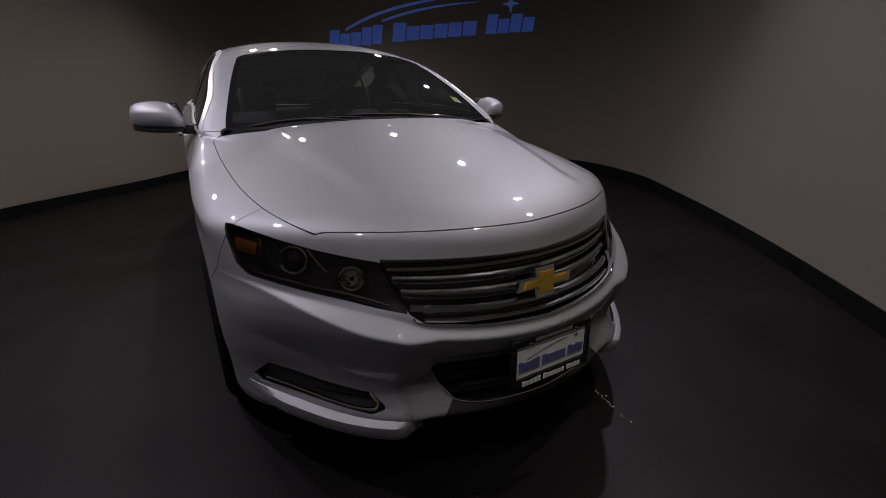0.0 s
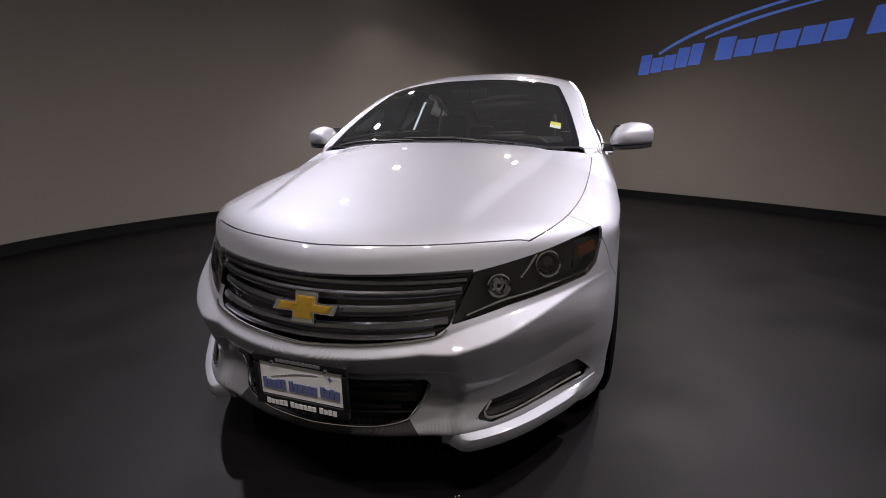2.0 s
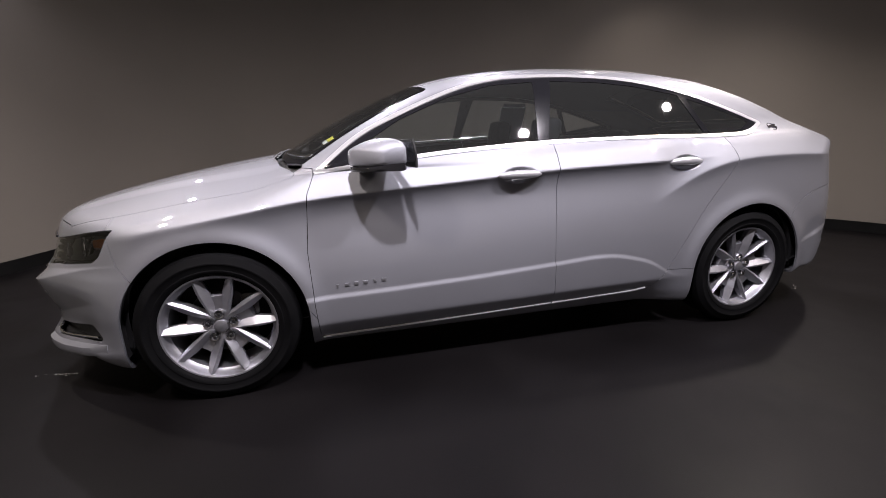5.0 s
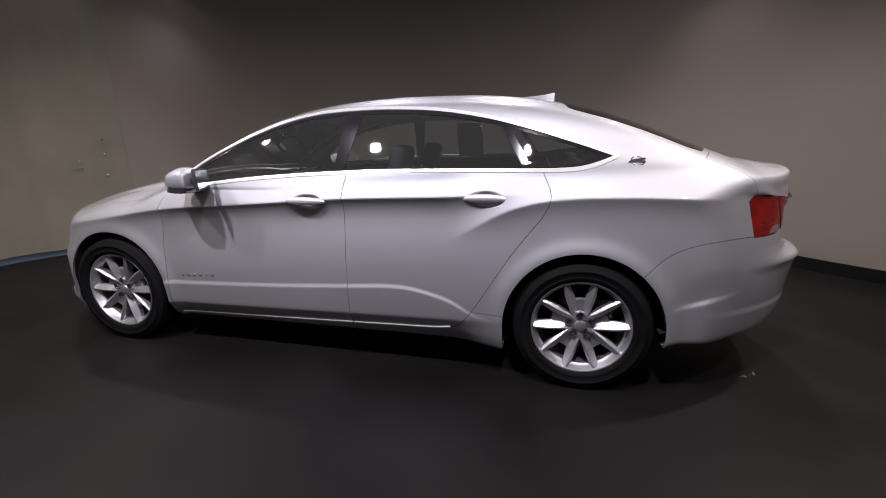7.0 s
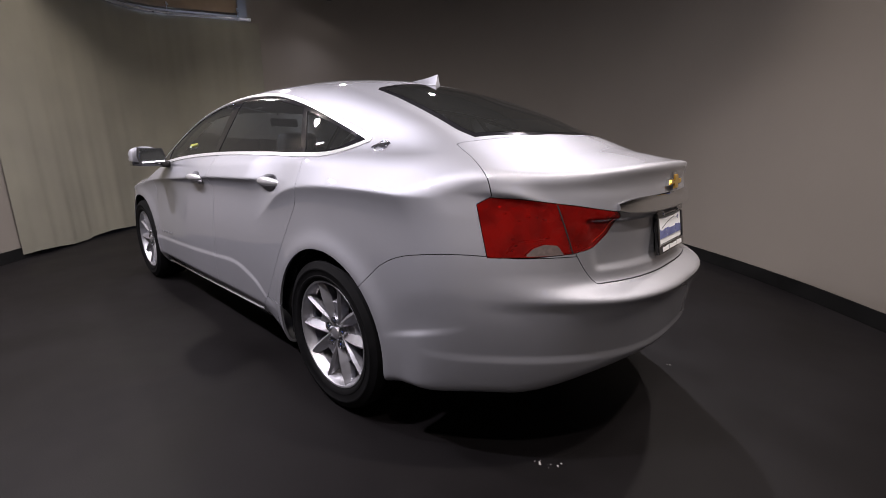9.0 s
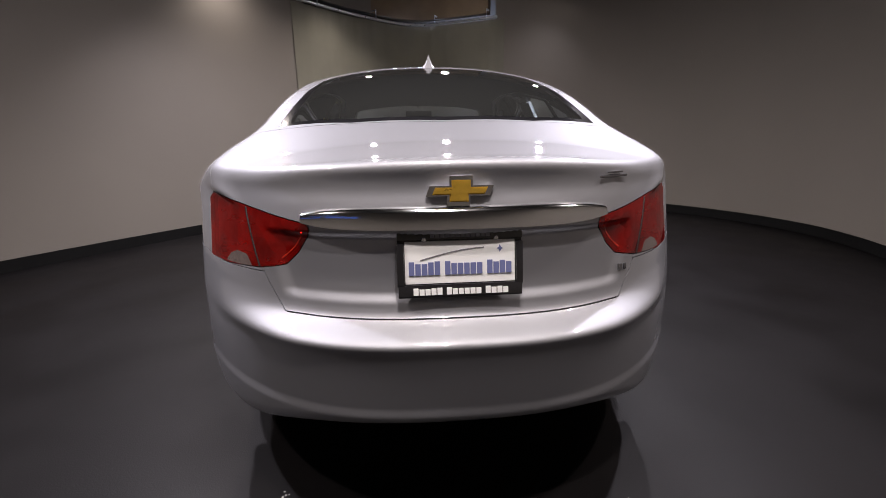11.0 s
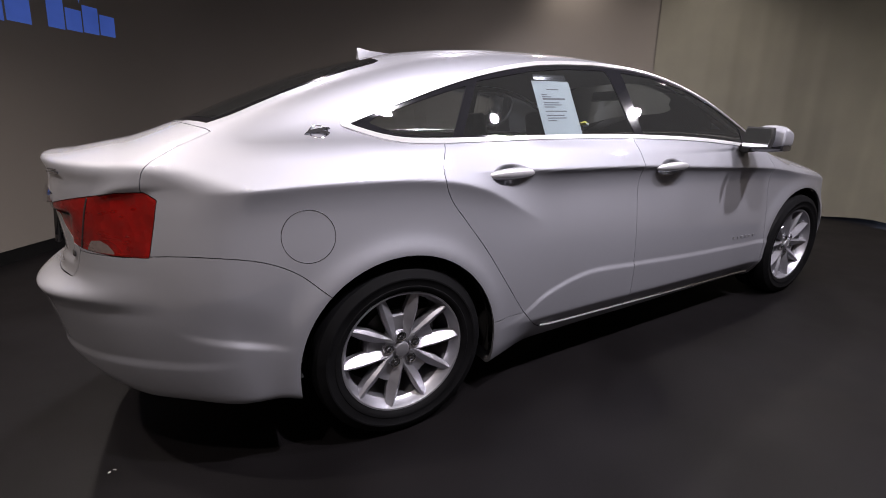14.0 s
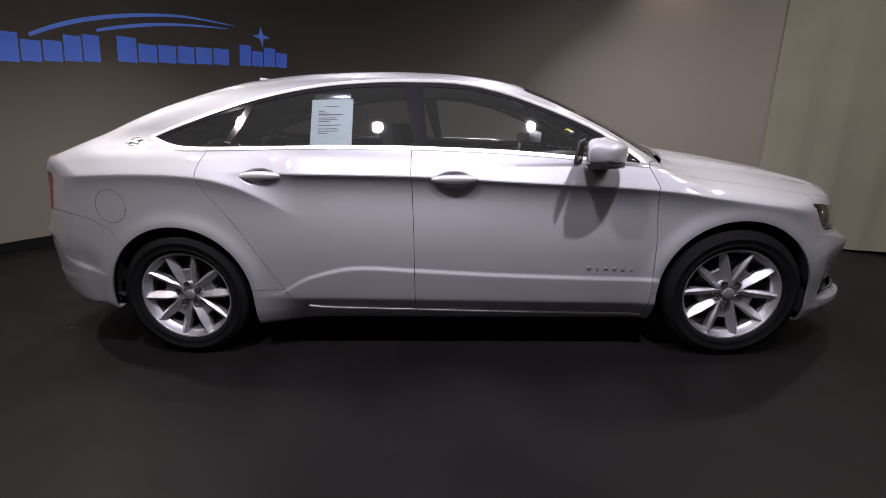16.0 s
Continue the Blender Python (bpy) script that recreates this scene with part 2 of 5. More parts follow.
def prism(bm, poly, y0, y1):
    """Extrudes an (x, z) outline from y0 to y1."""
    a = [bm.verts.new((x, y0, z)) for x, z in poly]
    b = [bm.verts.new((x, y1, z)) for x, z in poly]
    n = len(poly)
    for i in range(n):
        bm.faces.new((a[i], a[(i + 1) % n], b[(i + 1) % n], b[i]))
    bm.faces.new(a[::-1])
    bm.faces.new(b)


def spline(xs, ys):
    """A smooth monotone-ish curve through points, as a dense table."""
    xs, ys = np.array(xs, float), np.array(ys, float)
    d = np.diff(ys) / np.diff(xs)
    m = np.zeros(len(xs))
    m[0], m[-1] = d[0], d[-1]
    for i in range(1, len(xs) - 1):
        m[i] = 0.0 if d[i - 1] * d[i] <= 0 else 2 * d[i - 1] * d[i] / (d[i - 1] + d[i])
        if d[i - 1] * d[i] <= 0:
            m[i] = 0.25 * (d[i - 1] + d[i])
    q = np.linspace(xs[0], xs[-1], 500)
    i = np.clip(np.searchsorted(xs, q) - 1, 0, len(xs) - 2)
    h = xs[i + 1] - xs[i]
    t = (q - xs[i]) / h
    v = (2 * t**3 - 3 * t**2 + 1) * ys[i] + (t**3 - 2 * t**2 + t) * h * m[i] + (-2 * t**3 + 3 * t**2) * ys[i + 1] + (t**3 - t**2) * h * m[i + 1]
    k = np.array([1, 4, 6, 4, 1]) / 16
    for _ in range(6):
        v[2:-2] = np.convolve(v, k, "valid")
    return lambda x: np.interp(x, q, v)


# ---------------------------------------------------------------- the hall
def smooth_loop(pts, step=14):
    out = []
    n = len(pts)
    for i in range(n):
        p0, p1, p2, p3 = (np.array(pts[(i + k) % n]) for k in (-1, 0, 1, 2))
        for s in range(step):
            t = s / step
            out.append(0.5 * (2 * p1 + (p2 - p0) * t + (2 * p0 - 5 * p1 + 4 * p2 - p3) * t * t + (3 * p1 - p0 - 3 * p2 + p3) * t**3))
    return np.array(out)


WALL_PLAN = [(4.60, -0.09), (4.05, 0.80), (3.08, 1.68), (1.84, 2.76), (0.57, 3.70), (-0.75, 4.50), (-2.16, 4.67), (-3.28, 3.42), (-4.22, 1.90), (-4.98, 0.45),
             (-4.69, -0.68), (-3.73, -1.55), (-2.77, -2.55), (-1.67, -3.40), (-0.43, -4.12), (0.87, -4.44), (2.15, -4.02), (3.25, -3.02), (3.82, -1.80), (4.30, -0.92)]
LOOP = smooth_loop(WALL_PLAN)


ANG = np.degrees(np.arctan2(LOOP[:, 1], LOOP[:, 0]))
tang = np.roll(LOOP, -1, 0) - np.roll(LOOP, 1, 0)
NOR = np.stack([tang[:, 1], -tang[:, 0]], 1)
NOR /= np.linalg.norm(NOR, axis=1)[:, None]
OPEN_0, OPEN_1 = -18.5, 23.5
in_gap = (ANG > OPEN_0) & (ANG < OPEN_1)
start = int(np.argmax(~in_gap & np.roll(in_gap, 1)))
ORDER = [(start + k) % len(LOOP) for k in range(len(LOOP))]
SOLID = [i for i in ORDER if not in_gap[i]]
GAP_RUN = [SOLID[-1]] + [i for i in ORDER if in_gap[i]] + [SOLID[0]]


def run_wall(name, run, off0, off1, z0, z1, mat, parent=None):
    """A wall along a run of the plan, between two offsets outwards, with closed ends."""
    bm = bmesh.new()
    a, b = LOOP[run] + NOR[run] * off0, LOOP[run] + NOR[run] * off1
    rows = [[bm.verts.new((p[0], p[1], z)) for p in q] for q, z in ((a, z0), (a, z1), (b, z1), (b, z0))]
    for i in range(len(run) - 1):
        for k in range(4):
            r, s = rows[k], rows[(k + 1) % 4]
            bm.faces.new((r[i], r[i + 1], s[i + 1], s[i]))
    bm.faces.new([r[0] for r in rows])
    bm.faces.new([r[-1] for r in rows])
    return part(name, bm, mat, parent)


def wall_at(deg, off=0.0):
    """A point of the wall's inner face seen from the middle at an angle, its tangent and its inward normal."""
    d = (ANG - deg + 180) % 360 - 180
    i = int(np.argmin(np.abs(d)))
    j = (i + 1) % len(LOOP) if d[i] < 0 else i - 1
    w = abs(d[i]) / (abs(d[i]) + abs(d[j]) + 1e-9)
    p = LOOP[i] * (1 - w) + LOOP[j] * w
    n = -(NOR[i] * (1 - w) + NOR[j] * w)
    n /= np.linalg.norm(n)
    q = p + n * off
    return q, n


tagged(run_wall("wall_round", SOLID, 0.0, 0.14, 0.0, CEILING, WALL), "warm grey painted curved wall round the car", "wall", kind="structure")
BOARD_RUN = [i for i in GAP_RUN if -17.5 < ANG[i] < 8.5]
SIDE_RUN = [i for i in GAP_RUN if ANG[i] >= 8.0]
tagged(run_wall("wall_lintel", BOARD_RUN, 0.02, 0.14, 3.07, CEILING, PLY), "brown board above the curtained entrance", "wall", kind="structure")
tagged(run_wall("wall_lintel_side", SIDE_RUN, 0.0, 0.13, 3.07, CEILING, WALL), "warm grey wall above the curtain", "wall", kind="structure")
tagged(run_wall("wall_vestibule", GAP_RUN, 1.2, 1.3, 0.0, CEILING, WALL), "plain wall behind the curtained entrance", "wall", kind="structure")
tagged(run_wall("baseboard", SOLID, -0.012, -0.001, 0.001, 0.115, BASE), "black rubber skirting along the curved wall", "baseboard", kind="structure")
bm = bmesh.new()
box(bm, 0, 0, -0.1, 13, 12.5, 0.2)
tagged(part("floor", bm, FLOOR), "dark grey matt coated floor", "floor", kind="structure")
bm = bmesh.new()
box(bm, 0, 0, CEILING + 0.1, 13, 12.5, 0.2)
tagged(part("ceiling", bm, CEIL), "black painted ceiling", "ceiling", kind="structure")


def track_spot(x, y, tx, ty, watts, tz=0.7, cone=104):
    base = empty("track_spotlight", x, y, CEILING)
    d = (Vector((tx, ty, tz)) - Vector((x, y, LAMP_Z))).normalized()
    m = d.to_track_quat("-Z", "Y").to_matrix().to_4x4()
    bm = bmesh.new()
    box(bm, 0, 0, -0.02, 0.30, 0.045, 0.035, 0.006)
    tube(bm, [(0, 0, -0.03), (0, 0, LAMP_Z - CEILING + 0.05)], 0.012)
    part("stem", bm, BLACK_PLASTIC, base)
    bm = bmesh.new()
    # open can, mouth towards its -y
    lathe(bm, [(0.0, 0.17), (0.055, 0.165), (0.085, 0.10), (0.097, -0.05), (0.090, -0.05), (0.078, 0.05), (0.0, 0.06)], 24)
    bmesh.ops.rotate(bm, cent=(0, 0, 0), matrix=Matrix.Rotation(radians(90), 3, "X"), verts=bm.verts)
    can = part("can", bm, BLACK_PLASTIC, base)
    can.matrix_basis = Matrix.Translation((0, 0, LAMP_Z - CEILING)) @ m
    bm = bmesh.new()
    lathe(bm, [(0.0, 0.012), (0.028, 0.010), (0.046, 0.0), (0.0, 0.0)], 24)
    bmesh.ops.rotate(bm, cent=(0, 0, 0), matrix=Matrix.Rotation(radians(-90), 3, "X"), verts=bm.verts)
    glow = part("lamp_face", bm, LAMP_FACE, can, "glowing lamp face")
    glow.matrix_basis = Matrix.Translation((0, 0, -0.035))
    tagged(base, "black track spotlight hanging below the dark ceiling", "spotlight", group="ceiling spotlights")
    ld = bpy.data.lights.new("spot_lamp", "SPOT")
    ld.energy, ld.spot_size, ld.spot_blend, ld.shadow_soft_size, ld.color = watts, radians(cone), 1.0, 0.055, (0.96, 0.945, 0.985) if abs(y) > 2.3 else (1.0, 0.93, 0.82)
    lo = new("spot_lamp", ld)
    lo.matrix_basis = look(Vector((x, y, LAMP_Z)) + d * 0.11, (tx, ty, tz))


for sp in SPOTS:
    track_spot(*sp[:5], cone=sp[5])
# one lamp turned to the curtain
track_spot(3.20, -0.80, 4.5, -0.80, 5, 2.2, 112)

# ---------------------------------------------------------------- the car: outer form
# x ahead, y to the car's left, z up; metres.
AXLE_F, AXLE_R, WHEEL_Z, WHEEL_Y = 1.445, -1.435, 0.342, 0.80
plan_w = spline([-2.7, -2.5, -2.3, -2.1, -1.8, -1.44, -1.0, -0.5, 0.0, 0.5, 1.0, 1.44, 1.8, 2.0, 2.5],
                [0.78, 0.80, 0.825, 0.855, 0.887, 0.904, 0.898, 0.893, 0.890, 0.886, 0.882, 0.886, 0.864, 0.835, 0.76])
crease_front = spline([-2.7, -1.25, -0.86, -0.18, 0.3, 1.0, 1.3, 1.7, 1.9, 2.5], [1.04, 1.01, 0.996, 0.973, 0.940, 0.890, 0.848, 0.79, 0.765, 0.72])
crease_rear = spline([-2.7, -2.15, -1.9, -1.65, -1.45, -1.25, -1.1, -1.0, -0.87, -0.76, 2.5], [0.985, 0.993, 0.999, 1.004, 1.000, 0.982, 0.945, 0.900, 0.828, 0.776, 0.76])
crease_low = spline([-2.7, -0.95, -0.74, -0.49, -0.19, 0.31, 1.01, 2.5], [0.30, 0.36, 0.46, 0.51, 0.495, 0.465, 0.44, 0.42])
nose_x = spline([0.1, 0.18, 0.25, 0.29, 0.35, 0.43, 0.50, 0.535, 0.58, 0.63, 0.72, 0.80, 0.86, 0.92, 1.2], [2.31, 2.38, 2.425, 2.405, 2.400, 2.408, 2.408, 2.404, 2.386, 2.352, 2.318, 2.282, 2.205, 2.05, 1.6])
tail_x = spline([0.1, 0.2, 0.3, 0.45, 0.58, 0.645, 0.664, 0.676, 0.688, 0.702, 0.714, 0.74, 0.80, 0.93, 0.99, 1.03, 1.06, 1.085, 1.11, 1.3], [-2.40, -2.48, -2.545, -2.570, -2.590, -2.606, -2.614, -2.606, -2.576, -2.545, -2.530, -2.522, -2.518, -2.520, -2.512, -2.504, -2.507, -2.517, -2.524, -2.524])
tail_corner = spline([0.1, 0.2, 0.3, 0.45, 0.58, 0.66, 0.73, 0.80, 0.93, 1.02, 1.10, 1.3], [-2.40, -2.50, -2.545, -2.572, -2.578, -2.572, -2.560, -2.545, -2.51, -2.49, -2.49, -2.49])
hood_z = spline([-2.8, -2.6, -2.56, -2.45, -2.25, -2.0, -1.6, 0.9, 1.1, 1.3, 1.5, 1.8, 2.0, 2.15, 2.26, 2.4, 2.6],
                [1.07, 1.085, 1.090, 1.108, 1.145, 1.178, 1.19, 1.085, 1.07, 1.045, 1.012, 0.952, 0.905, 0.862, 0.815, 0.72, 0.6])
roof_z = spline([-2.8, -2.4, -2.25, -2.1, -1.94, -1.7, -1.5, -1.12, -0.74, -0.4, -0.1, 0.15, 0.39, 0.77, 1.2, 1.5, 2.6],
                [0.1, 0.84, 1.08, 1.186, 1.262, 1.357, 1.421, 1.502, 1.530, 1.532, 1.518, 1.490, 1.438, 1.286, 1.045, 0.86, 0.2])


def soft(t, r):
    return 0.5 * (t + np.sqrt(t * t + r * r))


def smax(a, b, k):
    h = np.clip(0.5 + 0.5 * (a - b) / k, 0, 1)
    return b * (1 - h) + a * h + k * h * (1 - h)


def ease(t, a, b):
    s = np.clip((t - a) / (b - a), 0, 1)
    return s * s * (3 - 2 * s)


def side_w(x, z):
    w = plan_w(x) + 0.0
    k = ease(x, -1.2, -0.72)
    t1, t2 = z - crease_front(x), z - crease_rear(x)
    up1 = 0.60 * soft(t1, 0.007)
    up2 = (0.58 + 0.20 * ease(x, -1.2, -1.7) + 0.45 * ease(x, -1.75, -2.15)) * soft(t2, 0.009)
    u1, u2 = np.maximum(-t1, 0) / 0.10, np.maximum(-t2, 0) / 0.11
    dip = 0.30 + 0.70 * ease(x, 1.8, 0.6)
    w -= k * (up1 + dip * 0.032 * u1 * np.exp(1 - u1)) + (1 - k) * (up2 + 0.017 * u2 * np.exp(1 - u2))
    # the lower flank turns in below its own crease
    t3 = crease_low(x) - z
    mid = ease(x, -1.05, -0.75) * ease(x, 1.25, 1.0)
    w += mid * 0.008 * (ease(t3, -0.010, 0.018) - 1.0) + mid * 0.006
    w -= 0.10 * (1 - mid) * soft(t3, 0.016) + mid * 0.05 * soft(t3, 0.02)
    w -= mid * 0.5 * soft(0.325 - 0.02 * x - z, 0.008)
    w -= 0.25 * soft(0.25 - z, 0.02)
    # rear bumper: flank scoop behind the wheel
    rb = ease(x, -1.80, -1.98) * ease(x, -2.45, -2.22)
    zs = 0.50 - 0.28 * (x + 1.86)
    w -= rb * 0.010 * ease(z, zs + 0.15, zs) * ease(z, zs - 0.030, zs)
    for ax in (AXLE_F, AXLE_R):
        r = np.hypot(x - ax, z - WHEEL_Z)
        w += 0.014 * np.exp(-(((r - 0.40) / 0.055) ** 2))
    return w


def form(p):
    x, y, z = p[:, 0], np.abs(p[:, 1]), p[:, 2]
    side = y - side_w(x, z)
    # the nose is drawn to a soft point in the middle
    nx = nose_x(z) - 0.70 * y**2.35 - 0.055 * np.sqrt(y * y + 0.0004)
    # scoops round the lower grille and the fog lamps
    nx -= 0.022 * ease(y, 0.46, 0.40) * ease(z, 0.47, 0.43) * ease(z, 0.235, 0.27)
    # a bright wedge under the lamps and the grille; below it the bumper leans back, and comes forward again to the lip
    zt = 0.532 + 0.020 * (np.minimum(y, 0.38) / 0.38) ** 2 + 0.024 * ease(y, 0.36, 0.46) + 0.20 * np.maximum(y - 0.44, 0)
    h = 0.020 + 0.026 * ease(y, 0.34, 0.46) - 0.044 * ease(y, 0.50, 0.84)
    nx += 0.95 * h * np.clip((zt - z) / h, 0, 1) - 0.36 * ease(y, 0.88, 0.64) * np.clip(zt - h - z, 0, 0.16) * (1 - 0.45 * ease(z, 0.34, 0.27))
    nose = (x - nx) * 0.85
    kc = ease(y, 0.40, 0.72)
    tx = tail_x(z) * (1 - kc) + tail_corner(z) * kc + 0.80 * y**2.7
    # ledge that runs round the rear corners, and the lip along the bottom
    tx = tx - 0.016 * kc * ease(y, 0.80, 0.60) * ease(z, 0.76, 0.676) * ease(z, 0.62, 0.670) - 0.007 * ease(z, 0.475, 0.44)
    # sunk field round the rear plate
    tx = tx + 0.013 * ease(z, 0.742, 0.772) * ease(z, 0.930, 0.912) * ease(y, 0.475 + 0.25 * (z - 0.76), 0.425 + 0.25 * (z - 0.76))
    tail = (tx - x) * 0.85
    hz = hood_z(x)
    fr = ease(x, 0.9, 1.3)
    hz = hz - fr * (0.11 * (y / 0.76) ** 2.6) - (1 - fr) * (0.05 + 0.05 * ease(x, -1.9, -2.4)) * (y / 0.7) ** 2.4
    # raised middle of the hood between two creases, and the spoiler lip
    hz = hz - 0.020 * np.sqrt(y * y + 0.0004) * ease(x, 1.5, 2.1)
    edge = 0.52 - 0.16 * ease(x, 1.2, 2.2)
    hz = hz - fr * 0.012 * ease(y, edge - 0.02, edge + 0.07) * ease(x, 2.25, 1.95)
    hz = hz + 0.012 * np.exp(-(((x + 2.54 - 0.55 * y**2.6) / 0.05) ** 2)) * ease(x, -2.0, -2.3)
    top = (z - hz) * 0.95
    low = smax(smax(nose, tail, 0.02), smax(side, 0.17 + 0.062 * ease(x, 1.85, 2.1) + 0.12 * ease(x, -1.60, -1.90) + 0.02 * ease(x, -1.9, -2.2) + 0.10 * ease(x, -2.25, -2.58) - z, 0.04), 0.05)
    low = smax(low, top, 0.035)
    wc = 0.802 - 0.50 * (z - 1.1) - 0.35 * soft(z - 1.34, 0.03) ** 1.5
    wc = wc - 0.045 * soft(x - 0.45, 0.1) ** 1.3 - 0.115 * soft(-x - 1.0, 0.1) ** 1.5
    wc = wc - 4.0 * soft(1.01 - z, 0.012)
    cab_s = (y - wc) * 0.9
    rz = roof_z(x) - 0.075 * (y / 0.6) ** 2.4
    cab_t = (z - rz) * 0.88
    cab = smax(cab_s, cab_t, 0.05)
    k = 0.022 + 0.055 * ease(x, -1.0, -1.5)
    h = np.clip(0.5 + 0.5 * (cab - low) / k, 0, 1)
    return cab * (1 - h) + low * h - k * h * (1 - h)


def cast_form():
    """Rays from a spine inside the car out to its skin, for the left half."""
    core_f, core_r, zc = 1.55, -1.75, 0.70
    xs = [(core_r, -a) for a in np.radians(np.linspace(90, 0, 150))][:-1]
    xs += [(x, 0.0) for x in np.linspace(core_r, core_f, 290)]
    xs += [(core_f, a) for a in np.radians(np.linspace(0, 90, 190))][1:]
    th = np.radians(np.linspace(-90, 90, 430))
    cx = np.array([c for c, _ in xs])[:, None] + 0 * th
    al = np.array([a for _, a in xs])[:, None] + 0 * th
    d = np.stack([np.sin(al), np.cos(al) * np.cos(th), np.cos(al) * np.sin(th)], -1).reshape(-1, 3)
    o = np.stack([cx.ravel(), np.zeros(cx.size), np.full(cx.size, zc)], 1)
    lo, hi = np.full(len(o), 0.1), np.full(len(o), 1.7)
    for _ in range(20):
        mid = (lo + hi) / 2
        ins = form(o + d * mid[:, None]) < 0
        lo, hi = np.where(ins, mid, lo), np.where(ins, hi, mid)
    v = o + d * lo[:, None]
    v[:, 1] = np.where(v[:, 1] < 1e-6, 0, v[:, 1])
    h = 0.004
    n = np.stack([form(v + h * e) - form(v - h * e) for e in np.eye(3)], 1)
    n[v[:, 1] == 0, 1] = 0
    n /= np.linalg.norm(n, axis=1)[:, None] + 1e-9
    a, b = len(xs), len(th)
    i, j = np.meshgrid(np.arange(a - 1), np.arange(b - 1), indexing="ij")
    q = (i * b + j).ravel()
    t = np.concatenate([np.stack([q, q + b, q + b + 1], 1), np.stack([q, q + b + 1, q + 1], 1)])
    e = np.linalg.norm(np.cross(v[t[:, 1]] - v[t[:, 0]], v[t[:, 2]] - v[t[:, 0]]), axis=1)
    return v, n, t[e > 1e-9]


def split(mesh, field):
    """Cuts a triangle mesh along the zero line of a field; returns the inside (negative) and the outside."""
    v, n, t = mesh
    if len(t) == 0:
        return mesh, mesh
    d = field(v)
    d = np.where(np.abs(d) < 1e-6, 1e-6, d)
    s = d < 0
    c = s[t].sum(1)
    mix = t[(c == 1) | (c == 2)]
    ins, out = [t[c == 3]], [t[c == 0]]
    if len(mix):
        odd = np.where(s[mix].sum(1) == 1, 1, 0)[:, None] == s[mix]
        k = odd.argmax(1)
        r = np.arange(len(mix))
        a, b, c2 = mix[r, k], mix[r, (k + 1) % 3], mix[r, (k + 2) % 3]
        key = np.concatenate([np.sort(np.stack([a, b], 1), 1), np.sort(np.stack([a, c2], 1), 1)])
        u, inv = np.unique(key, axis=0, return_inverse=True)
        inv = inv.ravel()
        w = np.clip(d[u[:, 0]] / (d[u[:, 0]] - d[u[:, 1]]), 0.01, 0.99)[:, None]
        nv = v[u[:, 0]] * (1 - w) + v[u[:, 1]] * w
        nn = n[u[:, 0]] * (1 - w) + n[u[:, 1]] * w
        nn /= np.linalg.norm(nn, axis=1)[:, None] + 1e-9
        base = len(v)
        v, n = np.concatenate([v, nv]), np.concatenate([n, nn])
        ab, ac = base + inv[: len(mix)], base + inv[len(mix):]
        one = np.stack([a, ab, ac], 1)
        two = np.concatenate([np.stack([ab, b, c2], 1), np.stack([ab, c2, ac], 1)])
        sa = s[a]
        ins += [one[sa], two[np.concatenate([~sa, ~sa])]]
        out += [one[~sa], two[np.concatenate([sa, sa])]]
    return (v, n, np.concatenate(ins)), (v, n, np.concatenate(out))


def polygon(pts, axes):
    """Signed distance to an outline (negative inside) in a projection of the points."""
    p = np.array(pts, float)

    def field(v):
        q = axes(v)
        best = np.full(len(q), 1e9)
        inside = np.zeros(len(q), bool)
        for i in range(len(p)):
            a, b = p[i - 1], p[i]
            e = b - a
            if e @ e < 1e-12:
                continue
            t = np.clip(((q - a) @ e) / (e @ e), 0, 1)
            best = np.minimum(best, np.linalg.norm(q - a - t[:, None] * e, axis=1))
            with np.errstate(divide="ignore", invalid="ignore"):
                cr = ((a[1] > q[:, 1]) != (b[1] > q[:, 1])) & (q[:, 0] < (b[0] - a[0]) * (q[:, 1] - a[1]) / (b[1] - a[1] + 1e-12) + a[0])
            inside ^= cr
        return np.where(inside, -best, best)

    return field


def rounded(pts, step=5, closed=True):
    """A smooth outline through points."""
    n, out = len(pts), []
    for i in range(n if closed else n - 1):
        g = lambda k: np.array(pts[(i + k) % n] if closed else pts[min(max(i + k, 0), n - 1)], float)
        p0, p1, p2, p3 = g(-1), g(0), g(1), g(2)
        for s in range(step):
            t = s / step
            out.append(tuple(0.5 * (2 * p1 + (p2 - p0) * t + (2 * p0 - 5 * p1 + 4 * p2 - p3) * t * t + (3 * p1 - p0 - 3 * p2 + p3) * t**3)))
    if not closed:
        out.append(tuple(pts[-1]))
    return out


K_F, K_R = radians(1) * 1.1, radians(1) * 1.1
side_view = lambda v: np.stack([v[:, 0], v[:, 2]], 1)
top_view = lambda v: np.stack([v[:, 0], v[:, 1]], 1)
front_round = lambda v: np.stack([np.arctan2(v[:, 1], v[:, 0] - 1.2) * 1.1, v[:, 2]], 1)
rear_round = lambda v: np.stack([np.arctan2(v[:, 1], -1.4 - v[:, 0]) * 1.1, v[:, 2]], 1)
deg_f = lambda pts: [(a * K_F, z) for a, z in pts]


def both(*fields):
    return lambda v: np.maximum.reduce([f(v) for f in fields])


def shrunk(field, g):
    return lambda v: field(v) + g


def keep(cond):
    """A hard limit as a field: cond gives a distance, negative where kept."""
    return lambda v: cond(v)


GAP = 0.0014
SKIN = cast_form()
rest = SKIN
panels = {}


def take(name, field, gap=GAP):
    """Cuts a panel out of what is left of the skin, with a joint round it."""
    global rest
    band, rest2 = split(rest, shrunk(field, -gap))
    inner, _ = split(band, shrunk(field, gap))
    panels[name] = inner
    rest = rest2


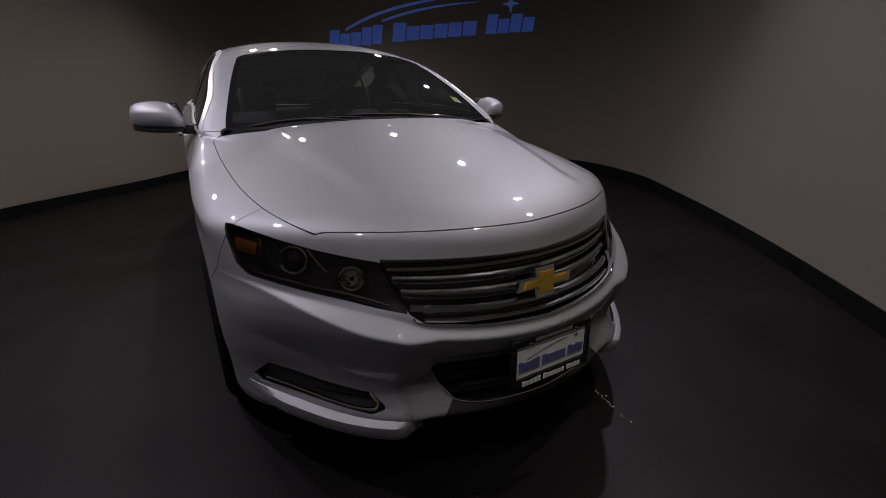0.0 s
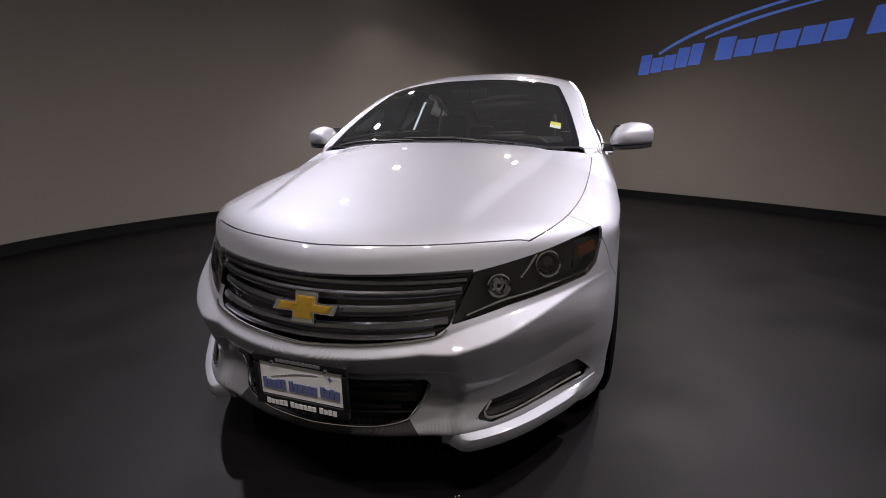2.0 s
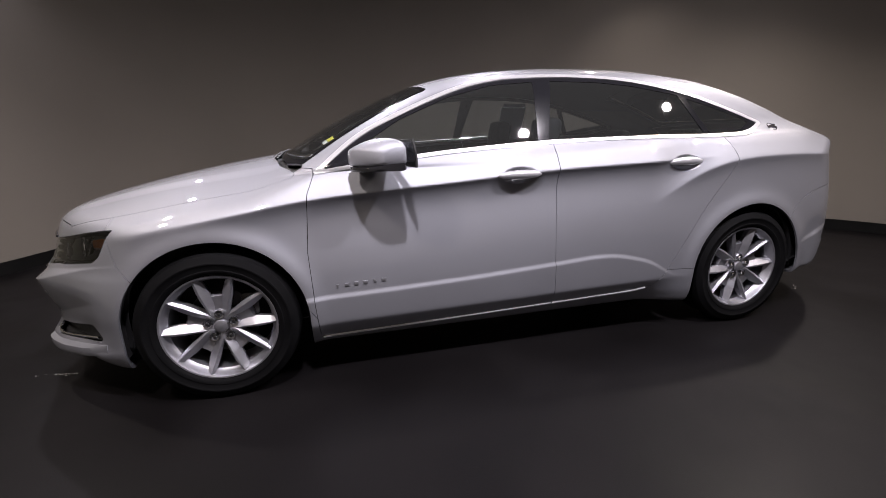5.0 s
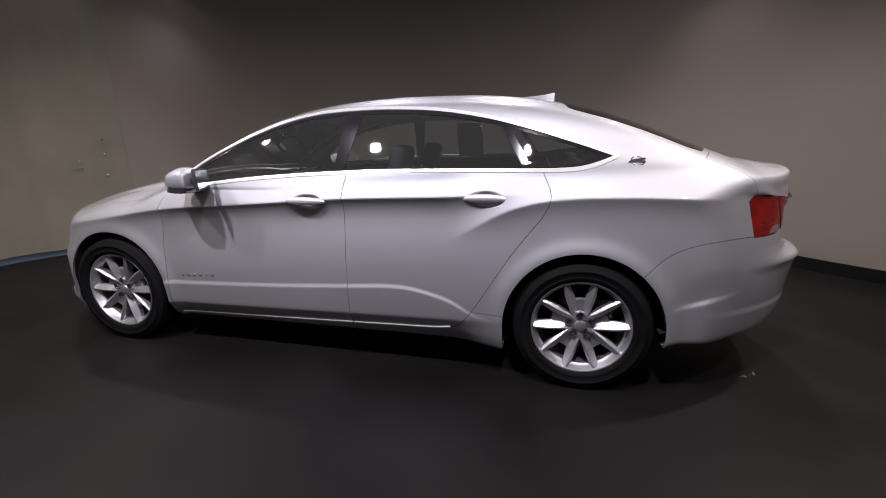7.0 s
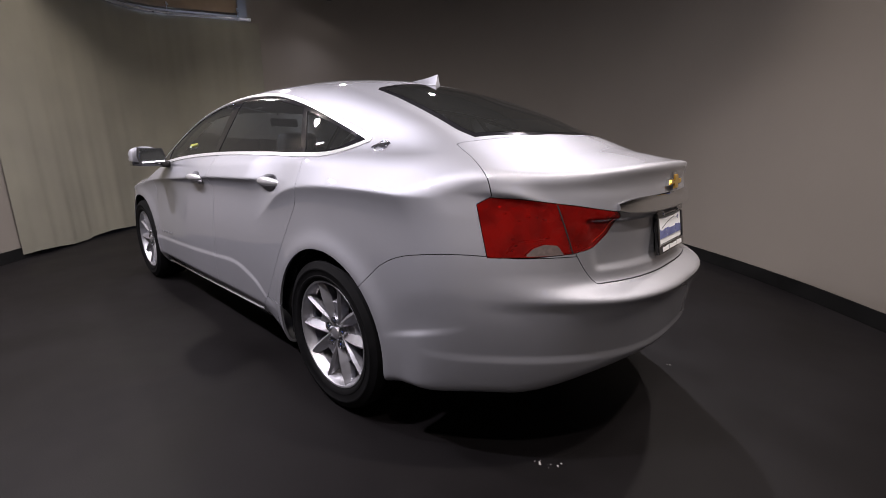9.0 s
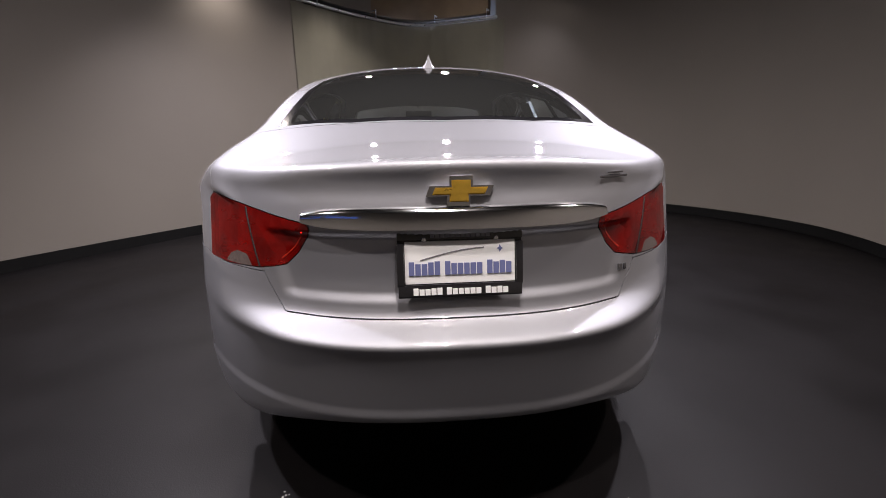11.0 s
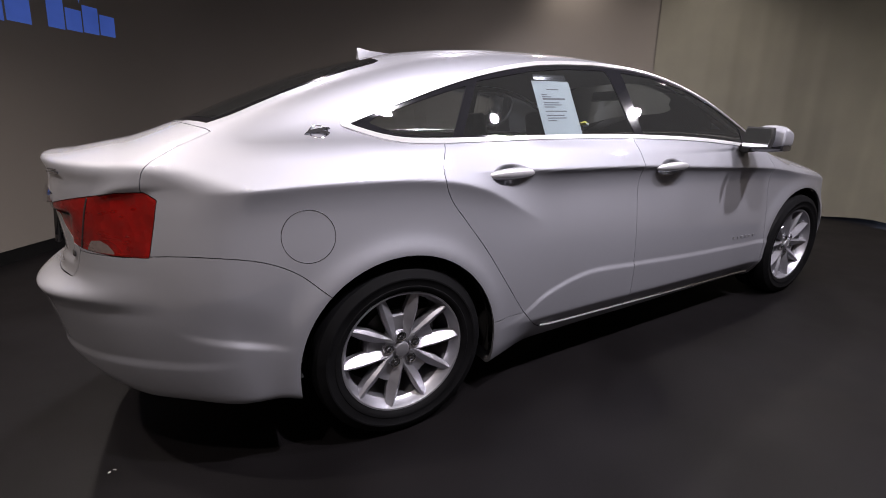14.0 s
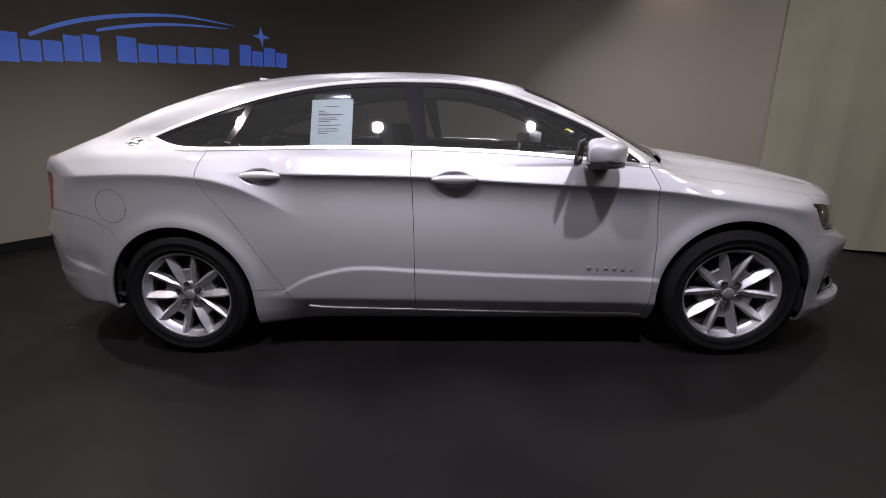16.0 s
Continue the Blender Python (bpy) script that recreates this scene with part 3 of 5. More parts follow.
# wheel openings and the open underside
for ax in (AXLE_F, AXLE_R):
    f = lambda v, ax=ax: np.maximum(np.hypot(v[:, 0] - ax, np.maximum(v[:, 2] - WHEEL_Z, 0) * 0.985) - 0.389, 0.45 - v[:, 1])
    _, rest = split(rest, f)

# side glass, inside a chrome-edged opening
DLO = rounded([(0.985, 1.005), (0.80, 1.15), (0.60, 1.252), (0.30, 1.372), (0.07, 1.428), (-0.16, 1.445), (-0.39, 1.447), (-0.69, 1.428), (-1.03, 1.365), (-1.38, 1.258), (-1.575, 1.188)], 6, False) \
    + rounded([(-1.57, 1.174), (-1.43, 1.126), (-1.25, 1.110), (-0.70, 1.108), (-0.20, 1.098), (0.30, 1.070), (0.70, 1.030), (0.985, 0.992)], 5, False)
upper = keep(lambda v: 0.96 - v[:, 2])
wide = keep(lambda v: 0.35 - v[:, 1])
f_dlo = both(polygon(DLO, side_view), wide)
dlo, rest = split(rest, f_dlo)
inner, ring = split(dlo, shrunk(f_dlo, 0.017))
panels["window_trim"] = ring
G_FRONT = [(0.735, 1.055), (0.735, 1.135), (0.58, 1.228), (0.33, 1.330), (0.10, 1.388), (-0.135, 1.408), (-0.105, 1.105), (0.30, 1.088)]
G_REAR = [(-0.235, 1.412), (-0.50, 1.408), (-0.72, 1.388), (-1.000, 1.340), (-1.120, 1.135), (-0.165, 1.115)]
G_QUARTER = [(-1.050, 1.322), (-1.21, 1.278), (-1.44, 1.208), (-1.475, 1.187), (-1.39, 1.150), (-1.26, 1.134), (-1.162, 1.134)]
for nm, pts in (("front_door_glass", G_FRONT), ("rear_door_glass", G_REAR), ("quarter_glass", G_QUARTER)):
    panels[nm], inner = split(inner, polygon(pts, side_view))
panels["window_surround"] = inner

# windscreen and rear window
WIND = [(1.185, -0.1), (1.18, 0.0), (1.165, 0.30), (1.12, 0.55), (1.035, 0.705), (0.98, 0.695), (0.70, 0.625), (0.42, 0.548), (0.40, 0.52), (0.425, 0.30), (0.435, 0.0), (0.435, -0.1)]
REARW = [(-2.085, -0.1), (-2.085, 0.0), (-2.065, 0.30), (-1.975, 0.555), (-1.90, 0.56), (-1.60, 0.535), (-1.36, 0.50), (-1.33, 0.47), (-1.30, 0.25), (-1.295, 0.0), (-1.295, -0.1)]
f_w = both(polygon(WIND, top_view), upper)
panels["windscreen"], rest = split(rest, f_w)
f_r = both(polygon(REARW, top_view), upper)
panels["rear_window"], rest = split(rest, f_r)
panels["rear_window"], panels["rear_window_frit"] = split(panels["rear_window"], shrunk(f_r, 0.035))
panels["windscreen"], panels["windscreen_frit"] = split(panels["windscreen"], shrunk(f_w, 0.03))

# black cowl between hood and windscreen
COWL = [(1.222, -0.1), (1.217, 0.0), (1.200, 0.30), (1.152, 0.55), (1.075, 0.735), (1.035, 0.725), (1.035, 0.705), (1.12, 0.55), (1.165, 0.30), (1.18, 0.0), (1.18, -0.1)]
take("cowl", both(polygon(COWL, top_view), upper), 0.0)

# lamps, grille and air intakes in the nose
HEAD = deg_f([(21.0, 0.592), (30, 0.622), (40, 0.645), (47.0, 0.662), (49.5, 0.690), (53.0, 0.800), (50, 0.796), (44, 0.780), (34, 0.748), (24.9, 0.723)])
f_head = both(polygon(HEAD, front_round), keep(lambda v: 1.6 - v[:, 0]))
take("headlamp_lens", f_head)
GRILLE = deg_f([(-5, 0.715), (0, 0.715), (8, 0.718), (16, 0.722), (24.8, 0.722), (22.7, 0.650), (20.8, 0.590), (18.8, 0.566), (10, 0.551), (0, 0.542), (-5, 0.542)])
f_grille = both(polygon(GRILLE, front_round), keep(lambda v: 1.6 - v[:, 0]))
take("grille_back", f_grille, 0.0)
INTAKE = deg_f([(-5, 0.420), (0, 0.420), (14.0, 0.425), (17.2, 0.418), (18.0, 0.395), (16.6, 0.335), (14.6, 0.292), (11.0, 0.275), (0, 0.268), (-5, 0.268)])
f_intake = both(polygon(INTAKE, front_round), keep(lambda v: 1.6 - v[:, 0]))
take("intake_back", f_intake, 0.0)
f_val = both(polygon(deg_f([(-5, 0.268), (0, 0.268), (11.0, 0.275), (14.6, 0.292), (16.5, 0.24), (16.5, 0.05), (-5, 0.05)]), front_round), keep(lambda v: 1.9 - v[:, 0]))
take("valance", f_val, 0.0)
FOG = deg_f([(24.5, 0.292), (27.0, 0.332), (36, 0.352), (44.5, 0.382), (48.0, 0.330), (46.8, 0.308), (36, 0.290), (27, 0.275)])
f_fog = both(polygon(FOG, front_round), keep(lambda v: 1.6 - v[:, 0]))
take("fog_back", f_fog, 0.0)

# tail lamps
TAIL = deg_f([(45.2, 0.978), (43.0, 1.000), (38, 0.996), (28, 0.972), (19.6, 0.946), (19.4, 0.930), (21.8, 0.868), (24.0, 0.832), (28.5, 0.816), (36, 0.808), (43.4, 0.808)])
f_tail = both(polygon(TAIL, rear_round), keep(lambda v: v[:, 0] + 1.7))
take("tail_lamp_lens", f_tail)
REVERSE_P = deg_f([(30.2, 0.814), (31.4, 0.846), (33.8, 0.850), (35.6, 0.838), (37.2, 0.812)])
panels["reverse_lens"], panels["tail_lamp_lens"] = split(panels["tail_lamp_lens"], polygon(REVERSE_P, rear_round))

# hood
HOOD = [(1.215, -0.1), (1.210, 0.0), (1.193, 0.30), (1.145, 0.55), (1.072, 0.745), (1.085, 0.765)] + rounded([(1.085, 0.765), (1.35, 0.755), (1.62, 0.735), (1.84, 0.692), (1.99, 0.632), (2.12, 0.53), (2.22, 0.42), (2.33, 0.25), (2.40, 0.09), (2.40, 0.0)], 4, False) + [(2.40, -0.1)]
hood_edge = spline([-0.1, 0.0, 0.25, 0.44, 0.56, 0.66, 0.8], [0.796, 0.797, 0.801, 0.802, 0.799, 0.76, 0.70])
take("hood", both(polygon(HOOD, top_view), keep(lambda v: hood_edge(v[:, 1]) - v[:, 2])))

# boot lid
seam = spline([0.60, 0.68, 0.72, 0.80, 0.83, 0.99, 1.06, 1.12, 1.17, 1.25], [16.0, 21.5, 24.6, 27.6, 28.4, 42.3, 43.4, 45.5, 49.0, 53.0])
f_lid = lambda v: np.maximum.reduce([(np.degrees(np.arctan2(v[:, 1], -1.4 - v[:, 0])) - seam(v[:, 2])) * 0.017, (v[:, 0] + 2.095 - 0.33 * v[:, 1] ** 2.2) * 0.9, 0.709 - v[:, 2]])
take("boot_lid", f_lid)

# bumpers
f_fb = polygon([(1.84, 0.95), (1.835, 0.78), (1.80, 0.66), (1.745, 0.585), (1.60, 0.40), (1.60, 0.0), (3, 0.0), (3, 0.95)], side_view)
take("front_bumper", f_fb)
f_rb = polygon(rounded([(-2.26, 0.806), (-2.09, 0.815), (-1.92, 0.790), (-1.80, 0.735), (-1.70, 0.640), (-1.55, 0.50)], 4, False) + [(-1.55, 0.0), (-3, 0.0), (-3, 0.806)], side_view)
take("rear_bumper", f_rb)

# doors and sill
SILL = [(-0.86, 0.272), (-0.32, 0.248), (0.32, 0.228), (1.015, 0.208)]
f_fd = both(polygon([(0.985, 1.2), (0.985, 1.0), (1.022, 0.91), (1.042, 0.65), (1.030, 0.40), (1.015, 0.208), (0.32, 0.228), (-0.187, 0.244), (-0.182, 0.66), (-0.186, 1.2)], side_view), wide, keep(lambda v: v[:, 2] - 1.18 + 0.178 * ease(v[:, 0], 0.3, 0.985)))
take("front_door", f_fd)
f_rd = both(polygon([(-0.187, 1.2), (-0.182, 0.66), (-0.187, 0.244)] + rounded([(-0.32, 0.248), (-0.66, 0.262), (-0.77, 0.285), (-0.865, 0.37), (-0.975, 0.54), (-1.075, 0.70), (-1.17, 0.83), (-1.235, 0.92), (-1.262, 1.01), (-1.22, 1.11)], 4, False) + [(-1.19, 1.2)], side_view), wide, keep(lambda v: v[:, 2] - 1.18))
take("rear_door", f_rd)
f_sill = both(polygon([(1.16, 0.385), (1.055, 0.385), (1.0, 0.30), (-0.60, 0.30), (-0.70, 0.389), (-1.10, 0.389), (-1.10, 0.0), (1.16, 0.0)], side_view), wide)
take("sill_panel", f_sill)
f_fend = both(keep(lambda v: 0.99 - v[:, 0]), keep(lambda v: v[:, 2] - 1.02))
take("fender", f_fend)
panels["body_shell"] = rest


def skin_mesh(name, mesh, sides, lip=0.012, shift=0.0):
    """A Blender mesh of a panel: its skin, and an edge folded inwards. sides: 1 left, -1 right, 0 both halves."""
    v, n, t = mesh
    used, inv = np.unique(t, return_inverse=True)
    v, n, t = v[used], n[used], inv.reshape(-1, 3)
    v = v + n * shift
    e = np.concatenate([t[:, [0, 1]], t[:, [1, 2]], t[:, [2, 0]]])
    s = np.sort(e, 1)
    u, first, cnt = np.unique(s, axis=0, return_index=True, return_counts=True)
    edge = e[first[cnt == 1]]
    flat = (v[edge[:, 0], 1] < 1e-5) & (v[edge[:, 1], 1] < 1e-5)
    edge = edge[~flat]
    if lip and len(edge):
        bid, binv = np.unique(edge, return_inverse=True)
        binv = binv.reshape(-1, 2)
        k = len(v)
        m = len(bid)
        # out-pointing normals for the folded edge
        d = v[edge[:, 1]] - v[edge[:, 0]]
        sn = np.cross(d, n[edge[:, 0]])
        acc = np.zeros((m, 3))
        np.add.at(acc, binv[:, 0], sn)
        np.add.at(acc, binv[:, 1], sn)
        acc /= np.linalg.norm(acc, axis=1)[:, None] + 1e-9
        v2 = np.concatenate([v, v[bid], v[bid] - n[bid] * lip])
        n2 = np.concatenate([n, acc, acc])
        a, b = k + binv[:, 0], k + binv[:, 1]
        t = np.concatenate([t, np.stack([a, a + m, b + m], 1), np.stack([a, b + m, b], 1)])
        v, n = v2, n2
    vs, ns, ts = [], [], []
    off = 0
    for sgn in ((1, -1) if sides == 0 else (sides,)):
        f = np.array([1, sgn, 1])
        vs.append(v * f)
        ns.append(n * f)
        ts.append((t if sgn > 0 else t[:, ::-1]) + off)
        off += len(v)
    v, n, t = np.concatenate(vs), np.concatenate(ns), np.concatenate(ts)
    # make the winding agree with the normals
    fn = np.cross(v[t[:, 1]] - v[t[:, 0]], v[t[:, 2]] - v[t[:, 0]])
    flip = (fn * (n[t[:, 0]] + n[t[:, 1]] + n[t[:, 2]])).sum(1) < 0
    t[flip] = t[flip][:, ::-1]
    me = bpy.data.meshes.new(name)
    me.vertices.add(len(v))
    me.vertices.foreach_set("co", v.astype(np.float32).ravel())
    me.loops.add(len(t) * 3)
    me.loops.foreach_set("vertex_index", t.astype(np.int32).ravel())
    me.polygons.add(len(t))
    me.polygons.foreach_set("loop_start", np.arange(0, len(t) * 3, 3, dtype=np.int32))
    me.polygons.foreach_set("use_smooth", np.ones(len(t), bool))
    me.update(calc_edges=True)
    me.normals_split_custom_set_from_vertices(n.tolist())
    return me


def dished(mesh, cx, cz, rx, rz, depth):
    """Presses an oval dish into a piece of skin."""
    v, n, t = mesh
    a, b = (v[:, 0] - cx) / rx, (v[:, 2] - cz) / rz
    q = np.clip(a * a + b * b, 0, 1)
    h = depth * (1 - q) ** 1.3
    g = -2.6 * depth * (1 - q) ** 0.3
    n2 = n + np.stack([g * a / rx, 0 * g, g * b / rz], 1)
    n2 /= np.linalg.norm(n2, axis=1)[:, None] + 1e-9
    return v - n * h[:, None], n2, t


for key, cx, cz in (("front_door", 0.022, 0.955), ("rear_door", -0.948, 0.982)):
    f_cup = lambda v, cx=cx, cz=cz: (np.hypot((v[:, 0] - cx) / 0.098, (v[:, 2] - cz) / 0.043) - 1) * 0.04
    cup, panels[key] = split(panels[key], f_cup)
    panels[key + "_cup"] = dished(cup, cx, cz, 0.098, 0.043, 0.030)


def skin_part(name, key, sides, mat, parent, label="", lip=0.012, shift=0.0):
    return link_mesh(name, skin_mesh(name, panels[key], sides, lip, shift), mat, parent, label)


# where the skin lies, for parts that sit on it
def bvh_of():
    from mathutils.bvhtree import BVHTree
    v, n, t = SKIN
    return BVHTree.FromPolygons(v.tolist(), t.tolist())


TREE = bvh_of()


def on_side(x, z, out=0.0, s=1):
    hit, nor, _, _ = TREE.ray_cast(Vector((x, 2.0, z)), Vector((0, -1, 0)))
    if nor.y < 0:
        nor = -nor
    p = hit + nor * out
    return Vector((p.x, p.y * s, p.z)), Vector((nor.x, nor.y * s, nor.z))


def on_round(a, z, out=0.0, rear=False):
    """A point of the nose (or tail) at an angle from straight ahead; negative angles are the right half."""
    s = 1 if a >= 0 else -1
    r = radians(abs(a))
    d = Vector((-math.cos(r) if rear else math.cos(r), math.sin(r), 0))
    c = Vector((-1.4 if rear else 1.2, 0.0005, z))
    hit, nor, _, _ = TREE.ray_cast(c + d * 2.2, -d)
    if nor.dot(d) < 0:
        nor = -nor
    p = hit + nor * out
    return Vector((p.x, p.y * s, p.z)), Vector((nor.x, nor.y * s, nor.z))


def on_top(x, y, out=0.0):
    s = 1 if y >= 0 else -1
    hit, nor, _, _ = TREE.ray_cast(Vector((x, max(abs(y), 0.0005), 2.5)), Vector((0, 0, -1)))
    if nor.z < 0:
        nor = -nor
    p = hit + nor * out
    return Vector((p.x, p.y * s, p.z)), Vector((nor.x, nor.y * s, nor.z))


car = empty("car", 0, 0, 0)
tagged(car, "silver metallic four-door saloon parked on the dark floor", "car")
skin_part("hood", "hood", 0, PAINT, car)
skin_part("front_bumper", "front_bumper", 0, PAINT, car)
skin_part("rear_bumper", "rear_bumper", 0, PAINT, car)
boot = skin_part("boot_lid", "boot_lid", 0, PAINT, car)
skin_part("body_shell", "body_shell", 0, PAINT, car, "silver roof, pillars and rear quarters")
skin_part("windscreen", "windscreen", 0, GLASS, car, "clear laminated windscreen", lip=0)
skin_part("windscreen_border", "windscreen_frit", 0, BLACK_GLOSS, car, lip=0, shift=-0.001)
skin_part("rear_window", "rear_window", 0, GLASS_DARK, car, "dark tinted rear window", lip=0)
skin_part("rear_window_border", "rear_window_frit", 0, BLACK_GLOSS, car, lip=0, shift=-0.001)
skin_part("cowl", "cowl", 0, BLACK_PLASTIC, car, "black plastic wiper cowl", shift=-0.030)
grille = skin_part("grille", "grille_back", 0, BLACK_GLOSS, car, "black grille with chrome bars", lip=0, shift=-0.045)
intake = skin_part("lower_grille", "intake_back", 0, BLACK_PLASTIC, car, "black lower air intake", lip=0, shift=-0.05)
skin_part("valance", "valance", 0, BLACK_PLASTIC, car, "black plastic valance under the front bumper")
doors = {}
for s, w in ((1, "left"), (-1, "right")):
    skin_part("fender", "fender", s, PAINT, car)
    skin_part("sill_panel", "sill_panel", s, PAINT, car)
    doors[s, "f"] = skin_part("front_door", "front_door", s, PAINT, car)
    doors[s, "r"] = skin_part("rear_door", "rear_door", s, PAINT, car)
    skin_part("door_glass", "front_door_glass", s, GLASS, doors[s, "f"], lip=0, shift=-0.004)
    skin_part("door_glass", "rear_door_glass", s, GLASS_DARK, doors[s, "r"], lip=0, shift=-0.004)
    skin_part("quarter_glass", "quarter_glass", s, GLASS_DARK, car, lip=0, shift=-0.003)
    skin_part("window_trim", "window_trim", s, TRIM, car, "bright chrome window surround", lip=0.006, shift=0.004)
    skin_part("window_pillar_trim", "window_surround", s, BLACK_GLOSS, car, "gloss black window pillars", lip=0.006, shift=-0.001)

# ---------------------------------------------------------------- the car: fittings
def frame_at(p, n, up=(0, 0, 1)):
    """A pose at p whose z axis is n and whose y axis is as upright as can be."""
    n = Vector(n).normalized()
    x = Vector(up).cross(n).normalized()
    y = n.cross(x)
    m = Matrix((x, y, n)).transposed().to_4x4()
    m.translation = p
    return m


def placed(ob, m):
    ob.matrix_basis = m
    return ob


def slab(bm, pts, t, bevel=0.0):
    """A flat outline in x, y with a thickness along z."""
    vs = [bm.verts.new((x, y, 0)) for x, y in pts]
    f = bm.faces.new(vs)
    r = bmesh.ops.extrude_face_region(bm, geom=[f])
    up = [v for v in r["geom"] if isinstance(v, bmesh.types.BMVert)]
    bmesh.ops.translate(bm, vec=(0, 0, t), verts=up)
    if bevel:
        es = [e for v in up for e in v.link_edges if all(w in up for w in e.verts)]
        bmesh.ops.bevel(bm, geom=list(set(es)), offset=bevel, segments=2, affect="EDGES")


def ball(bm, c, r, u=16, v=10):
    q = bmesh.ops.create_uvsphere(bm, u_segments=u, v_segments=v, radius=1)
    bmesh.ops.scale(bm, vec=r, verts=q["verts"])
    bmesh.ops.translate(bm, vec=c, verts=q["verts"])
    return q["verts"]


def ring(bm, R, r, m=None, seg=28, sides=8):
    pts = [(R * math.cos(k * math.tau / seg), R * math.sin(k * math.tau / seg), 0) for k in range(seg)]
    if m is not None:
        pts = [m @ Vector(p) for p in pts]
    tube(bm, pts, r, sides, closed=True, up=(m.to_3x3() @ Vector((0, 0, 1))) if m is not None else (0, 0, 1))


# dark inner shell behind all joints, cabin lining
shell, _ = split(SKIN, lambda v: v[:, 2] - 0.985)
shell, _ = split(shell, lambda v: 0.19 - v[:, 2])
for ax in (AXLE_F, AXLE_R):
    _, shell = split(shell, lambda v, ax=ax: np.maximum(np.hypot(v[:, 0] - ax, np.maximum(v[:, 2] - WHEEL_Z, 0)) - 0.397, 0.45 - v[:, 1]))
panels["inner_shell"] = shell
skin_part("inner_shell", "inner_shell", 0, SHELL_BLACK, car, "dark inner body panels", lip=0, shift=-0.07)
lining, _ = split(panels["body_shell"], lambda v: 1.34 - v[:, 2])
panels["roof_lining"] = lining
skin_part("roof_lining", "roof_lining", 0, LINING, car, "pale grey roof lining", lip=0, shift=-0.022)
pil, _ = split(panels["body_shell"], both(keep(lambda v: v[:, 2] - 1.335), keep(lambda v: 1.12 - v[:, 2]), keep(lambda v: -1.9 - v[:, 0])))
panels["pillar_lining"], panels["pillar_lining_rear"] = split(pil, lambda v: -0.4 - v[:, 0])
for s in (1, -1):
    skin_part("pillar_lining", "pillar_lining", s, PILLAR_TRIM, car, lip=0, shift=-0.028)
    skin_part("pillar_lining", "pillar_lining_rear", s, PILLAR_TRIM, car, lip=0, shift=-0.028)
    skin_part("door_lining", "front_door", s, DASH, doors[s, "f"], "black door lining", lip=0, shift=-0.055)
    skin_part("door_lining", "rear_door", s, DASH, doors[s, "r"], "black door lining", lip=0, shift=-0.055)
bm = bmesh.new()
box(bm, -0.1, 0, 0.215, 4.1, 1.0, 0.05, 0.02)
part("floor_pan", bm, SHELL_BLACK, car)
bm = bmesh.new()
box(bm, 1.05, 0, 0.60, 0.06, 1.45, 0.72, 0.02)
part("bulkhead", bm, SHELL_BLACK, car)
bm = bmesh.new()
box(bm, -1.62, 0, 0.60, 0.06, 1.35, 0.80, 0.02)
part("rear_bulkhead", bm, SHELL_BLACK, car)
bm = bmesh.new()
box(bm, -1.76, 0, 1.07, 0.56, 1.16, 0.03, 0.012)
part("parcel_shelf", bm, DASH, car)
for ax in (AXLE_F, AXLE_R):
    for s in (1, -1):
        bm = bmesh.new()
        n = 24
        prof = []
        for k in range(n + 1):
            a = radians(180 * (k - 1) / (n - 2))
            prof.append((ax + 0.404 * math.cos(a), WHEEL_Z + 0.404 * math.sin(a)) if 0 < k < n else (ax + (0.404 if k == 0 else -0.404), 0.31 if (k == n and ax < 0) else 0.22))
        a = [bm.verts.new((x, s * 0.845, z)) for x, z in prof]
        b = [bm.verts.new((x, s * 0.50, z)) for x, z in prof]
        for k in range(n):
            bm.faces.new((a[k], a[k + 1], b[k + 1], b[k]))
        bm.faces.new(b)
        part("wheel_liner", bm, BLACK_PLASTIC, car)


